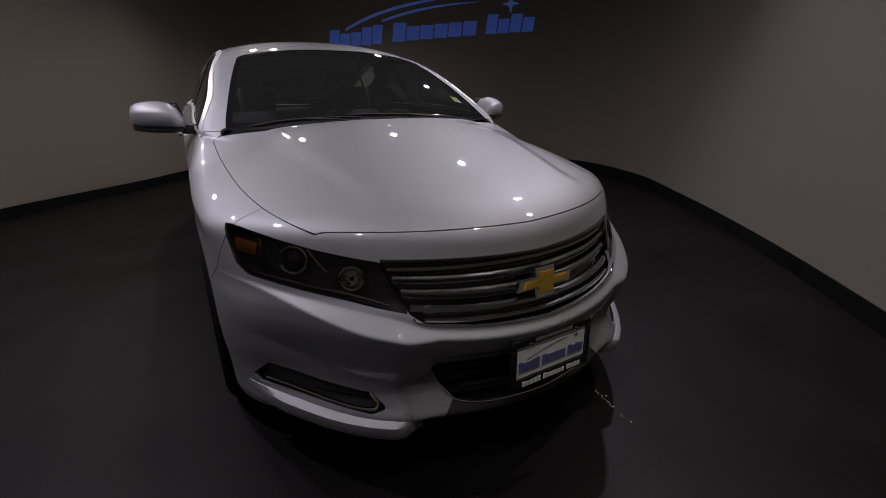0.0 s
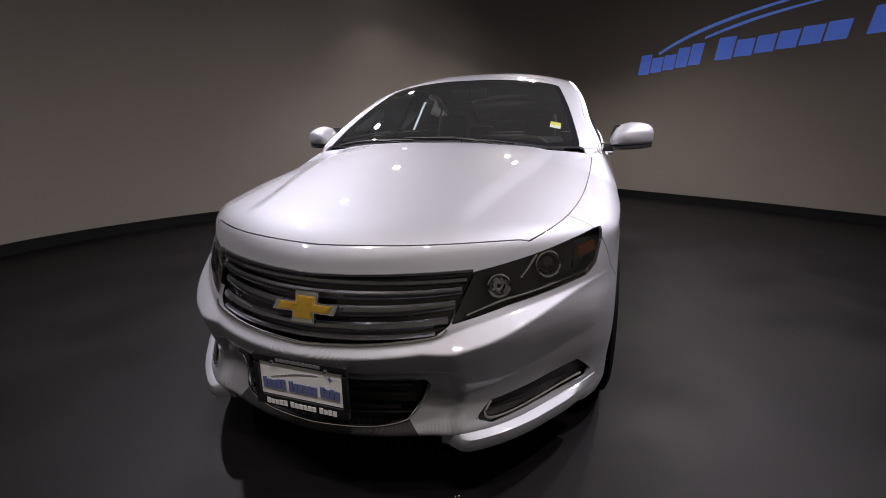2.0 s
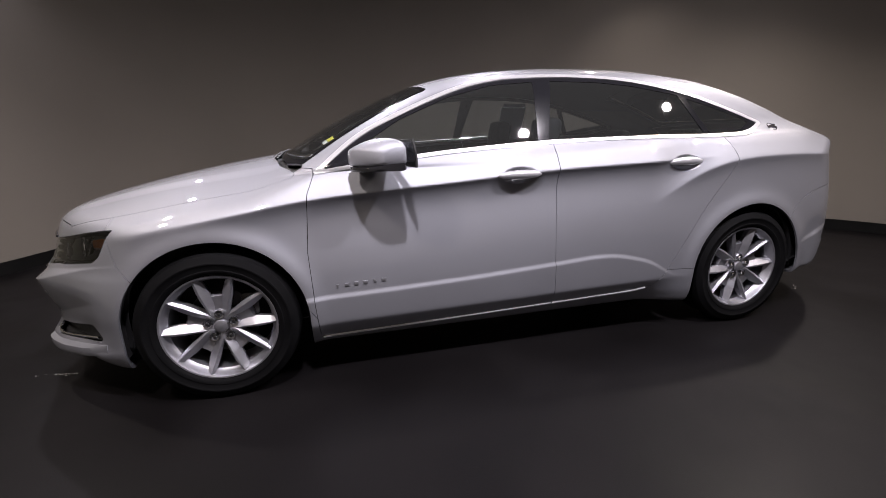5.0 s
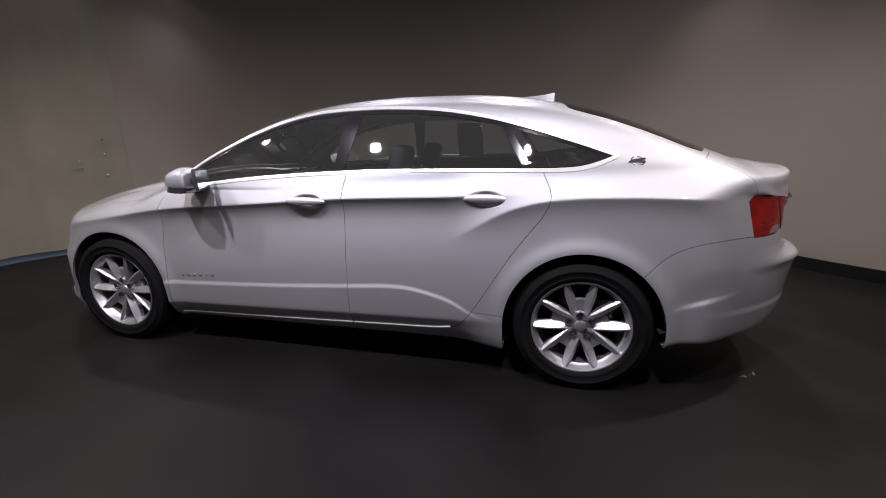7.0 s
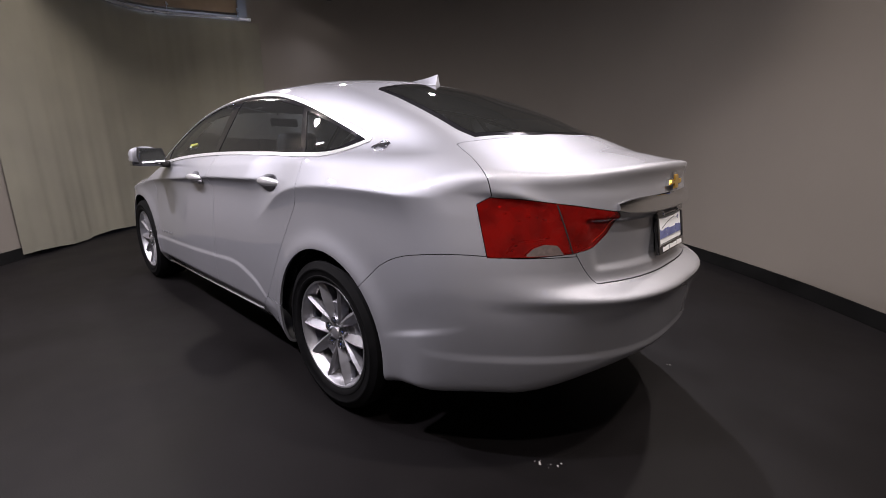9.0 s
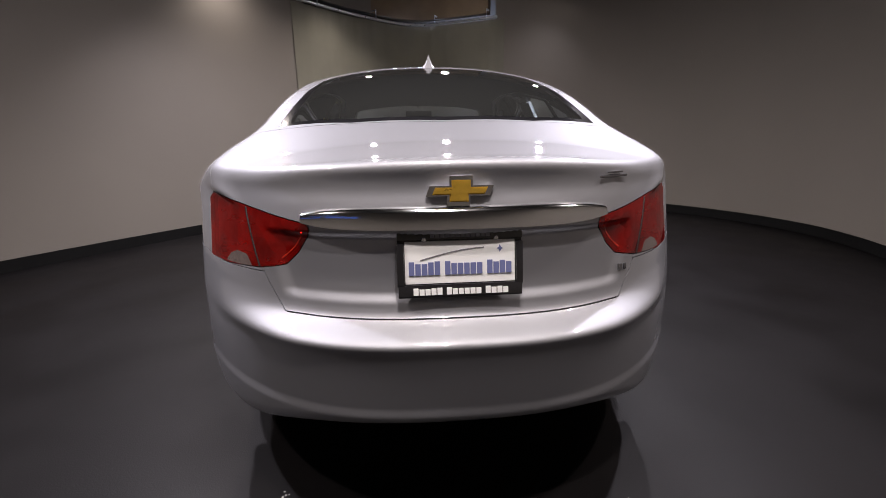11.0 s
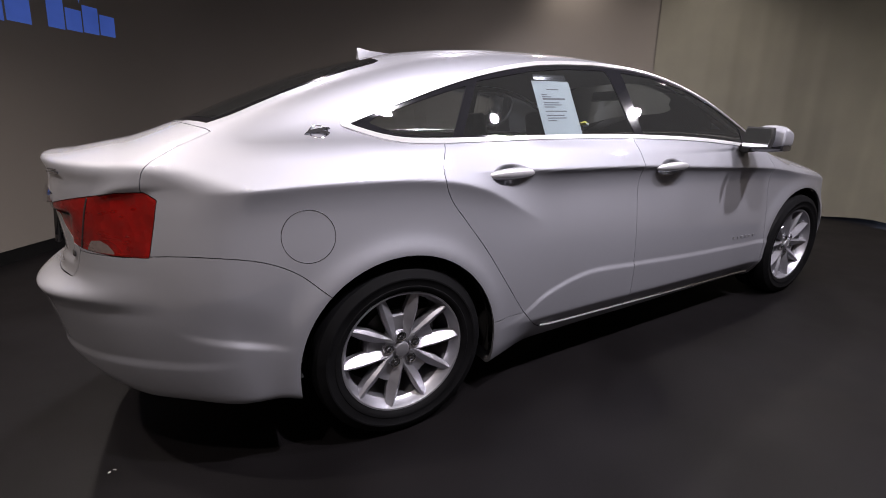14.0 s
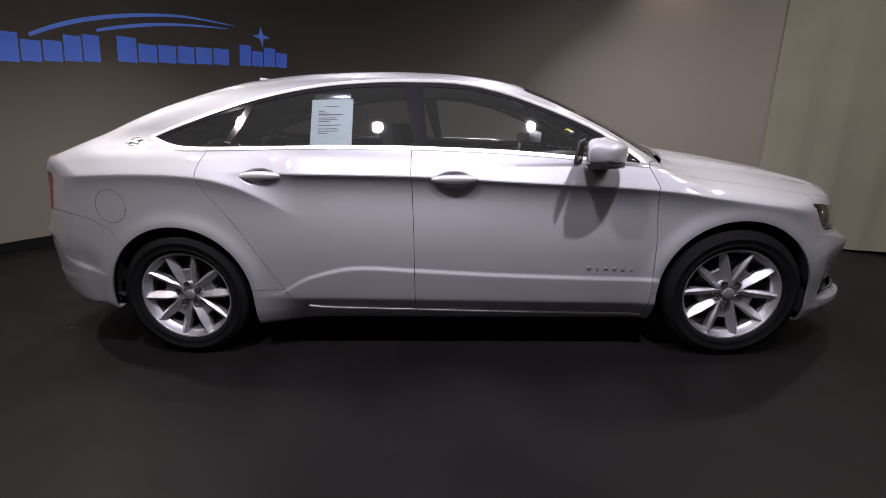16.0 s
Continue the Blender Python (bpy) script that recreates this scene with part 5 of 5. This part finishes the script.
# ---- mirrors, handles, side badges, sill strip
for s in (1, -1):
    door = doors[s, "f"]
    bm = bmesh.new()
    # housing as stacked sections from the door outwards: y, x, half depth, bottom, top
    secs = [(0.858, 0.755, 0.055, 1.026, 1.072), (0.880, 0.740, 0.090, 1.026, 1.112), (0.91, 0.730, 0.106, 1.026, 1.137), (0.95, 0.716, 0.108, 1.026, 1.147), (1.00, 0.696, 0.100, 1.028, 1.146), (1.045, 0.674, 0.084, 1.032, 1.138), (1.070, 0.658, 0.064, 1.040, 1.124), (1.077, 0.652, 0.048, 1.052, 1.108)]

    def mirror_shell(low):
        shell = bmesh.new()
        rows = []
        for y, cx, dx, zb, zt in secs:
            if low:
                dx, zb, zt = dx * 0.97, min(zb, 1.036) - 0.020, min(zb, 1.036) + 0.014
            zm = zb + 0.35 * (zt - zb)
            row = []
            for k in range(24):
                c, q = math.cos(k * math.tau / 24), math.sin(k * math.tau / 24)
                ex = math.copysign(abs(c) ** 0.55, c)
                ez = math.copysign(abs(q) ** 0.38, q)
                z = zm + (zt - zm) * ez * (1 - 0.40 * max(ex, 0.0)) if ez > 0 else zm + (zm - zb) * ez
                row.append(shell.verts.new((cx + dx * (ex if ex > 0 else ex * 0.75), s * (y if not low else 0.858 + (y - 0.850) * 0.95), z)))
            rows.append(row)
        for a, b in zip(rows, rows[1:]):
            for k in range(24):
                shell.faces.new((a[k], a[(k + 1) % 24], b[(k + 1) % 24], b[k]))
        shell.faces.new(rows[0])
        shell.faces.new(rows[-1])
        return shell

    bm = mirror_shell(False)
    mir = part("wing_mirror", bm, PAINT, door, "silver door mirror with black foot")
    part("mirror_base", mirror_shell(True), BLACK_GLOSS, mir, "gloss black lower mirror shell")
    bm = bmesh.new()
    slab(bm, [(-0.096, -0.056), (0.094, -0.049), (0.103, 0.0), (0.088, 0.055), (-0.090, 0.060), (-0.104, 0.0)], 0.010, 0.003)
    part("mirror_bezel", bm, BLACK_PLASTIC, mir).matrix_basis = frame_at(Vector((0.609, s * 0.958, 1.080)), (-1, -0.42 * s, 0.12))
    bm = bmesh.new()
    slab(bm, [(-0.087, -0.048), (0.084, -0.042), (0.091, 0.0), (0.078, 0.047), (-0.081, 0.052), (-0.093, 0.0)], 0.0135, 0.001)
    part("mirror_glass", bm, CHROME, mir, "mirror glass").matrix_basis = frame_at(Vector((0.609, s * 0.958, 1.080)), (-1, -0.42 * s, 0.12))
    bm = bmesh.new()
    tube(bm, [(0.812, s * 0.945, 1.022), (0.795, s * 0.985, 1.024), (0.760, s * 1.030, 1.026), (0.712, s * 1.060, 1.029)], 0.006, 8)
    part("indicator_strip", bm, CHROME, mir, "chrome strip under the mirror")
    bm = bmesh.new()
    vs = box(bm, 0.745, s * 0.838, 1.020, 0.105, 0.085, 0.045, 0.014)

    part("mirror_foot", bm, BLACK_PLASTIC, mir)
    for which, x, z in (("f", 0.027, 0.957), ("r", -0.943, 0.984)):
        d = doors[s, which]
        p, n = on_side(x, z, 0.0, s)
        bm = bmesh.new()
        ball(bm, (0, 0, 0.012), (0.118, 0.022, 0.021), 28, 16)
        for v in bm.verts:
            v.co.y += 0.007 * math.cos(v.co.x / 0.118 * 1.5)
            v.co.z -= 1.0 * v.co.x**2
        m = frame_at(p, n)
        hnd = part("door_handle", bm, HANDLE, d, "silver pull handle")
        hnd.matrix_basis = m
        skin_part("handle_cup", ("front_door" if which == "f" else "rear_door") + "_cup", s, PAINT, d, "shallow cup behind the handle", lip=0)
    for k in range(6):
        x = 0.925 - 0.043 * k
        p, n = on_side(x, 0.487 + 0.002 * k, 0.0, s)
        bm = bmesh.new()
        box(bm, 0, 0, 0.002, 0.020 if k not in (0, 4) else 0.010, 0.014, 0.004, 0.001)
        part("badge_letter_block", bm, SATIN, door, "small chrome badge block").matrix_basis = frame_at(p, n)
    for pts in ([(1.012, 0.222), (0.32, 0.243), (-0.185, 0.259)], [(-0.190, 0.259), (-0.50, 0.268), (-0.68, 0.277), (-0.765, 0.290)]):
        bm = bmesh.new()
        line = rounded(pts, 8, False)
        tube(bm, [on_side(x, z, 0.001, s)[0] for x, z in line], 0.0065, 6, flat=0.8)
        part("sill_strip", bm, TRIM, doors[s, "f"] if pts[0][0] > 0 else doors[s, "r"], "bright sill strip")
    # round badge on the rear pillar
    p, n = on_side(-1.652, 1.158, 0.001, s)
    m = frame_at(p, n)
    bm = bmesh.new()
    ring(bm, 0.030, 0.0028)
    rb = part("pillar_badge", bm, DARK_CHROME, car, "round chrome badge on the rear pillar")
    rb.matrix_basis = m
    bm = bmesh.new()
    slab(bm, [(-0.046, -0.012), (-0.01, -0.008), (0.03, -0.016), (0.036, -0.008), (0.012, 0.004), (0.040, 0.012), (0.034, 0.018), (0.0, 0.012), (-0.03, 0.004)], 0.006, 0.001)
    part("badge_bar", bm, DARK_CHROME, rb, smooth=False)

# fuel flap, on the right only; grey ring imitates the joint's lit edge
bm = bmesh.new()
pts = [on_side(-1.744 + 0.083 * math.cos(k * math.tau / 40), 0.844 + 0.086 * math.sin(k * math.tau / 40), -0.0006, -1)[0] for k in range(40)]
tube(bm, pts, 0.0016, 6, closed=True, up=(0, 1, 0))
part("fuel_flap_lit_edge", bm, BAR, car, "grey ring for the lit edge of the round fuel flap joint")

# ---- roof fin, wipers
bm = bmesh.new()
rows = []
zb = on_top(-1.20, 0)[0].z
for x, z, w in ((-1.02, -0.004, 0.004), (-1.075, 0.010, 0.017), (-1.14, 0.022, 0.024), (-1.20, 0.036, 0.025), (-1.245, 0.052, 0.021), (-1.262, 0.055, 0.014)):
    b = on_top(x if x > -1.262 else -1.25, 0)[0].z - 0.004
    rows.append([bm.verts.new((x, q * w, b + (max(z, 0) + 0.004) * t)) for q, t in ((-1.5, 0), (-1.0, 0.25), (-0.42, 0.7), (-0.12, 1), (0.12, 1), (0.42, 0.7), (1.0, 0.25), (1.5, 0))])
for a, b in zip(rows, rows[1:]):
    for k in range(8):
        bm.faces.new((a[k], a[(k + 1) % 8], b[(k + 1) % 8], b[k]))
bm.faces.new(rows[0])
bm.faces.new(rows[-1])
part("roof_aerial", bm, PAINT, car, "silver shark-fin aerial")
for y0, y1, x0, x1 in ((0.40, -0.18, 1.172, 1.150), (-0.12, -0.62, 1.185, 1.085)):
    bm = bmesh.new()
    tube(bm, [on_top(x0 + (x1 - x0) * k / 8, y0 + (y1 - y0) * k / 8, 0.005)[0] for k in range(9)], 0.0045, 6)
    wp = part("wiper_blade", bm, BLACK_PLASTIC, car, "black wiper blade")
    bm = bmesh.new()
    tube(bm, [on_top(1.205, y0 - 0.02, -0.006)[0], on_top(1.190, y0 * 0.75 + y1 * 0.25, 0.006)[0], on_top(x0 * 0.5 + x1 * 0.5 + 0.010, (y0 + y1) / 2, 0.009)[0]], 0.005, 6)
    part("wiper_arm", bm, BLACK_PLASTIC, wp)


# ---- cabin
def seat(x, y, w, bench=False):
    st = empty("car_seat", x, y, 0.30)
    st.parent = car
    tagged(st, "black cloth car seat with headrest")
    bm = bmesh.new()
    box(bm, 0.08, 0, 0.12, 0.52, w, 0.17, 0.06, seg=3)
    part("cushion", bm, SEAT, st)
    bm = bmesh.new()
    vs = box(bm, 0, 0, 0, 0.16, w * 0.96, 0.62, 0.07, Matrix.Rotation(radians(-20), 4, "Y"), 3)
    bmesh.ops.translate(bm, vec=(-0.24, 0, 0.46), verts=bm.verts)
    for v in bm.verts:
        v.co.y *= 1 - 0.22 * max(0, (v.co.z - 0.45)) / 0.3
    part("backrest", bm, SEAT, st)
    for off in ((0,) if not bench else (-0.36, 0.36)):
        bm = bmesh.new()
        box(bm, -0.385 if not bench else -0.36, off, 0.84 if not bench else 0.79, 0.10, 0.25, 0.19 if not bench else 0.13, 0.045, Matrix.Rotation(radians(-10), 4, "Y"), 3)
        hr = part("headrest", bm, SEAT, st)
        bm = bmesh.new()
        for q in (-0.05, 0.05):
            tube(bm, [(-0.36, off + q, 0.68), (-0.38, off + q, 0.80)], 0.006, 6)
        part("headrest_posts", bm, CHROME, hr)
    return st


seat(0.03, 0.37, 0.50)
seat(0.03, -0.37, 0.50)
seat(-1.02, 0.0, 1.20, True)
bm = bmesh.new()
rows = []
for k in range(21):
    y = -0.70 + 1.40 * k / 20
    hood_b = 0.035 * math.exp(-(((y - 0.37) / 0.16) ** 2))
    rows.append([bm.verts.new((x - 0.10 * (y / 0.7) ** 2, y, z)) for x, z in ((1.06, 0.99), (0.85, 0.995 + hood_b * 0.5), (0.66, 0.965 + hood_b), (0.56, 0.90 + hood_b), (0.53, 0.80), (0.60, 0.62), (1.06, 0.60))])
for a, b in zip(rows, rows[1:]):
    for i in range(7):
        bm.faces.new((a[i], a[(i + 1) % 7], b[(i + 1) % 7], b[i]))
bm.faces.new(rows[0])
bm.faces.new(rows[-1])
dash = part("dashboard", bm, DASH, car, "dark grey dashboard")
bm = bmesh.new()
m = pose(0.42, 0.37, 0.90, 0, -66, 0)
ring(bm, 0.185, 0.015, m, 36, 10)
sw = part("steering_wheel", bm, BLACK_PLASTIC, car, "black steering wheel")
bm = bmesh.new()
for a in (0, 180, 90):
    q = radians(a)
    tube(bm, [m @ Vector((0, 0, -0.03)), m @ Vector((0.17 * math.sin(q) * -1, 0.17 * math.cos(q), 0))], 0.016, 6)
ball(bm, m @ Vector((0, 0, -0.02)), (0.06, 0.08, 0.07))
part("wheel_boss", bm, BLACK_PLASTIC, sw)
bm = bmesh.new()
box(bm, 0.50, 0.0, 1.335, 0.035, 0.235, 0.065, 0.016, Matrix.Rotation(radians(12), 4, "Y"))
rv = part("rear_view_mirror", bm, BLACK_PLASTIC, car, "black rear-view mirror")
bm = bmesh.new()
tube(bm, [(0.52, 0, 1.345), (0.565, 0, 1.345)], 0.014, 8)
part("mirror_stem", bm, BLACK_PLASTIC, rv)
# sticker low in the windscreen corner
p, n = on_top(0.915, 0.575, -0.008)
bm = bmesh.new()
box(bm, 0, 0.012, 0, 0.055, 0.034, 0.001)
stk = part("windscreen_sticker", bm, YELLOW, car, "small yellow and white sticker inside the windscreen", smooth=False)
stk.matrix_basis = frame_at(p, n, (-1, 0, 0.6))
bm = bmesh.new()
box(bm, 0, -0.018, 0, 0.055, 0.024, 0.001)
part("sticker_foot", bm, WHITE, stk, smooth=False)

# ---- price sheet hanging inside the right rear window
p, n = on_side(-0.60, 1.245, -0.014, -1)
m = frame_at(p, n)
sheet = empty("window_sheet")
sheet.matrix_basis = m
sheet.parent = car
tagged(sheet, "white printed sheet in a clear hanger inside the rear window")
bm = bmesh.new()
box(bm, 0, -0.012, 0, 0.215, 0.275, 0.0012)
part("paper", bm, PAPER, sheet, smooth=False)
bm = bmesh.new()
box(bm, 0, 0.142, 0, 0.19, 0.030, 0.006, 0.002)
part("hanger", bm, DARK_CHROME, sheet, "dark clip hanger")
bm = bmesh.new()
rnd = random.Random(4)
for k, (y, w) in enumerate(((0.085, 0.07), (0.060, 0.03), (0.050, 0.05), (0.040, 0.13), (0.022, 0.09), (0.012, 0.10), (0.002, 0.06), (-0.018, 0.12), (-0.038, 0.10), (-0.050, 0.11), (-0.062, 0.05))):
    box(bm, -0.0 if k == 0 else -0.09 + w / 2 + 0.02, y, 0.0011, w, 0.0045 if k != 3 else 0.007, 0.0006)
part("print_lines", bm, INK, sheet, smooth=False)

# ---------------------------------------------------------------- curtain, rail, wall sign, floor marks
def curtain():
    base = empty("curtain")
    tagged(base, "beige fabric curtain closing the entrance, hanging in shallow folds", "curtain")
    bm = bmesh.new()
    n, m = 150, 14
    rows = []
    rnd = random.Random(7)
    ph = [rnd.uniform(0, 6.28) for _ in range(6)]
    for i in range(n + 1):
        t = i / n
        deg = 27.5 + (OPEN_0 - 2.6 - 27.5) * t
        col = []
        for k in range(m + 1):
            q = k / m
            z = 0.018 + (2.94 - 0.018) * q
            fold = 0.011 * math.sin(2 * math.pi * 5.0 * t + ph[0] + 0.5 * q) + 0.006 * math.sin(2 * math.pi * 13 * t + ph[1]) + 0.0025 * math.sin(2 * math.pi * 27 * t + ph[2] + q)
            fold *= 0.55 + 0.45 * (1 - q)
            p, nn = wall_at(deg, 0.010 + min(1.0, min(t, 1 - t) / 0.07) * (0.055 + fold + 0.03 * (1 - q) * math.sin(3.1 * t + 1)))
            lift = (0.016 * (1 + math.sin(2 * math.pi * 3.3 * t + ph[3])) + 0.03 * math.exp(-(((t - 0.80) / 0.10) ** 2))) * (1 - q) ** 6
            col.append(bm.verts.new((p[0], p[1], z + lift)))
        rows.append(col)
    for a, b in zip(rows, rows[1:]):
        for k in range(m):
            bm.faces.new((a[k], a[k + 1], b[k + 1], b[k]))
    bmesh.ops.recalc_face_normals(bm, faces=bm.faces)
    geo = bmesh.ops.solidify(bm, geom=bm.faces[:], thickness=0.003)
    part("cloth", bm, FABRIC, base)
    # straps and buckles near the edge
    for deg, z in ((-17.6, 1.30), (-17.6, 1.14), (-17.4, 0.88), (-14.2, 1.06), (-14.4, 0.98)):
        p, nn = wall_at(deg, 0.10)
        bm = bmesh.new()
        box(bm, 0, 0, 0, 0.10, 0.014, 0.006, 0.002)
        st = part("strap", bm, FABRIC, base)
        st.matrix_basis = frame_at(Vector((p[0], p[1], z)), (nn[0], nn[1], 0))
        bm = bmesh.new()
        box(bm, 0.035, 0, 0.006, 0.022, 0.020, 0.005, 0.002)
        part("buckle", bm, CHROME, st, "small metal buckle")
    return base


curtain()
rail = empty("curtain_rail")
tagged(rail, "curved galvanised pipe rail above the curtain", "rail")
bm = bmesh.new()
pts = []
for k in range(40):
    p, nn = wall_at(27.5 + (-19.8 - 27.5) * k / 39, 0.10)
    pts.append((p[0], p[1], 2.965))
tube(bm, pts, 0.022, 10)
part("pipe", bm, PIPE, rail)
for deg in (22, 8, -6, -17.5):
    p, nn = wall_at(deg, 0.0)
    bm = bmesh.new()
    tube(bm, [(p[0], p[1], 3.10), (p[0] + nn[0] * 0.10, p[1] + nn[1] * 0.10, 3.10), (p[0] + nn[0] * 0.10, p[1] + nn[1] * 0.10, 2.96)], 0.013, 8)
    ball(bm, (p[0] + nn[0] * 0.10, p[1] + nn[1] * 0.10, 2.965), (0.03, 0.03, 0.03), 12, 8)
    part("bracket", bm, PIPE, rail)

# daylight that falls through the slit between rail and board, and shows below the hem
for deg, off, z, look_off, look_z, sx, sy, watts in ((-9, -0.70, 2.9, -1.2, 2.95, 1.4, 0.3, 10), (-9, -0.60, 0.5, 0.3, 0.0, 1.4, 0.3, 5), (-1, -0.02, 3.015, 0.45, 2.3, 0.9, 0.07, 5)):
    al = bpy.data.lights.new("slit_daylight", "AREA")
    al.shape, al.size, al.size_y, al.energy, al.color = "RECTANGLE", sx, sy, watts, (0.55, 0.70, 1.0)
    p, nn = wall_at(deg, off)
    q, nn = wall_at(deg, look_off)
    lo = new("slit_daylight", al)
    lo.matrix_basis = look((p[0], p[1], z), (q[0], q[1], look_z))


# sign projected on the wall: glowing letter-sized plain blocks, two arcs and a star
def wall_slab(bm, pts, off=0.004):
    """A flat outline of (angle, z) points laid on the wall."""
    inner = [bm.verts.new((*wall_at(a, 0.001)[0], z)) for a, z in pts]
    outer = [bm.verts.new((*wall_at(a, off)[0], z)) for a, z in pts]
    n = len(pts)
    bm.faces.new(outer)
    bm.faces.new(inner[::-1])
    for i in range(n):
        bm.faces.new((inner[i], inner[(i + 1) % n], outer[(i + 1) % n], outer[i]))


sign = empty("projected_sign")
tagged(sign, "blue light projected on the wall, drawn as glowing bars, two arcs and a star", "sign")
base_z = lambda a: 2.12 - 0.10 * ((a - 122.0) / 40.0) - 0.12 * ((a - 122.0) / 40.0) ** 2
for a0, a1, hs in ((162.5, 151.6, (1, .74, .74, .95, 1)), (149.6, 132.6, (1, .74, .74, .74, .74, .74)), (131.0, 122.3, (1, .74, .95, .74))):
    step = (a1 - a0) / len(hs)
    for k, h in enumerate(hs):
        s0, s1 = a0 + step * k, a0 + step * (k + 0.90)
        bm = bmesh.new()
        z0, H = base_z((s0 + s1) / 2), 0.28 * h
        lean = -0.45
        wall_slab(bm, [(s0, z0), (s1, z0), (s1 + lean * h, z0 + H), (s0 + lean * h, z0 + H)])
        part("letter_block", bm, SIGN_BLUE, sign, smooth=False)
for ctrl, w0 in (([(159.0, 2.18), (156.0, 2.30), (152.0, 2.42), (146.0, 2.54), (139.0, 2.62), (131.0, 2.61)], 0.045), ([(151.5, 2.31), (148.0, 2.39), (143.5, 2.47), (138.0, 2.53), (132.0, 2.56)], 0.038)):
    line = rounded(ctrl, 6, False)
    bm = bmesh.new()
    n = len(line)
    up = [(a, z + w0 * math.sin(math.pi * (0.25 + 0.75 * k / (n - 1)))**0.7 * 0.5 if k < n - 1 else z + 0.002) for k, (a, z) in enumerate(line)]
    dn = [(a, z - w0 * math.sin(math.pi * (0.25 + 0.75 * k / (n - 1)))**0.7 * 0.5 if k < n - 1 else z - 0.002) for k, (a, z) in enumerate(line)]
    rows = []
    for (a0, z0), (a1, z1) in zip(up, dn):
        rows.append([bm.verts.new((*wall_at(a0, 0.001)[0], z0)), bm.verts.new((*wall_at(a0, 0.008)[0], z0)), bm.verts.new((*wall_at(a1, 0.008)[0], z1)), bm.verts.new((*wall_at(a1, 0.001)[0], z1))])
    for r, q in zip(rows, rows[1:]):
        for i in range(4):
            bm.faces.new((r[i], r[(i + 1) % 4], q[(i + 1) % 4], q[i]))
    bm.faces.new(rows[0])
    bm.faces.new(rows[-1])
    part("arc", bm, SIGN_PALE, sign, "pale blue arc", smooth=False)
bm = bmesh.new()
star = []
for k in range(8):
    r = 0.135 if k % 2 == 0 else 0.042
    a = k * math.pi / 4
    star.append((126.5 - math.degrees(r * math.sin(a) / 4.9), 2.52 + r * math.cos(a)))
wall_slab(bm, star, 0.006)
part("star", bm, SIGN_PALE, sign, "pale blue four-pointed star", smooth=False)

# small scraps and scuffs on the floor
SCRAP = material("pale_plaster_crumbs", (0.45, 0.44, 0.42), rough=0.8, vary=0.2, scale=60)
rnd = random.Random(11)


def crumbs(name, x, y, ln, wd, turn, count, label):
    bm = bmesh.new()
    for _ in range(count):
        u, v = rnd.gauss(0, ln / 2.4), rnd.gauss(0, wd / 2)
        c, s = math.cos(turn), math.sin(turn)
        r = rnd.uniform(0.001, 0.0032)
        q = bmesh.ops.create_icosphere(bm, subdivisions=1, radius=r)
        bmesh.ops.scale(bm, vec=(rnd.uniform(0.8, 1.8), rnd.uniform(0.8, 1.6), 0.6), verts=q["verts"])
        bmesh.ops.translate(bm, vec=(x + u * c - v * s, y + u * s + v * c, r * 0.5), verts=q["verts"])
    tagged(part(name, bm, SCRAP, None), label, "debris", kind="stuff")


crumbs("floor_crumbs", 2.335, 0.415, 0.11, 0.012, -0.15, 26, "pale crumbs and scuff on the dark floor")
crumbs("floor_crumbs", -2.345, 0.56, 0.07, 0.015, 0.5, 12, "pale crumbs and scuff on the dark floor")
crumbs("floor_crumbs", -2.46, -0.56, 0.03, 0.012, 0.2, 6, "pale crumbs and scuff on the dark floor")
crumbs("floor_crumbs", 4.55, 0.60, 0.35, 0.03, -0.75, 60, "pale dust along the curtain hem")
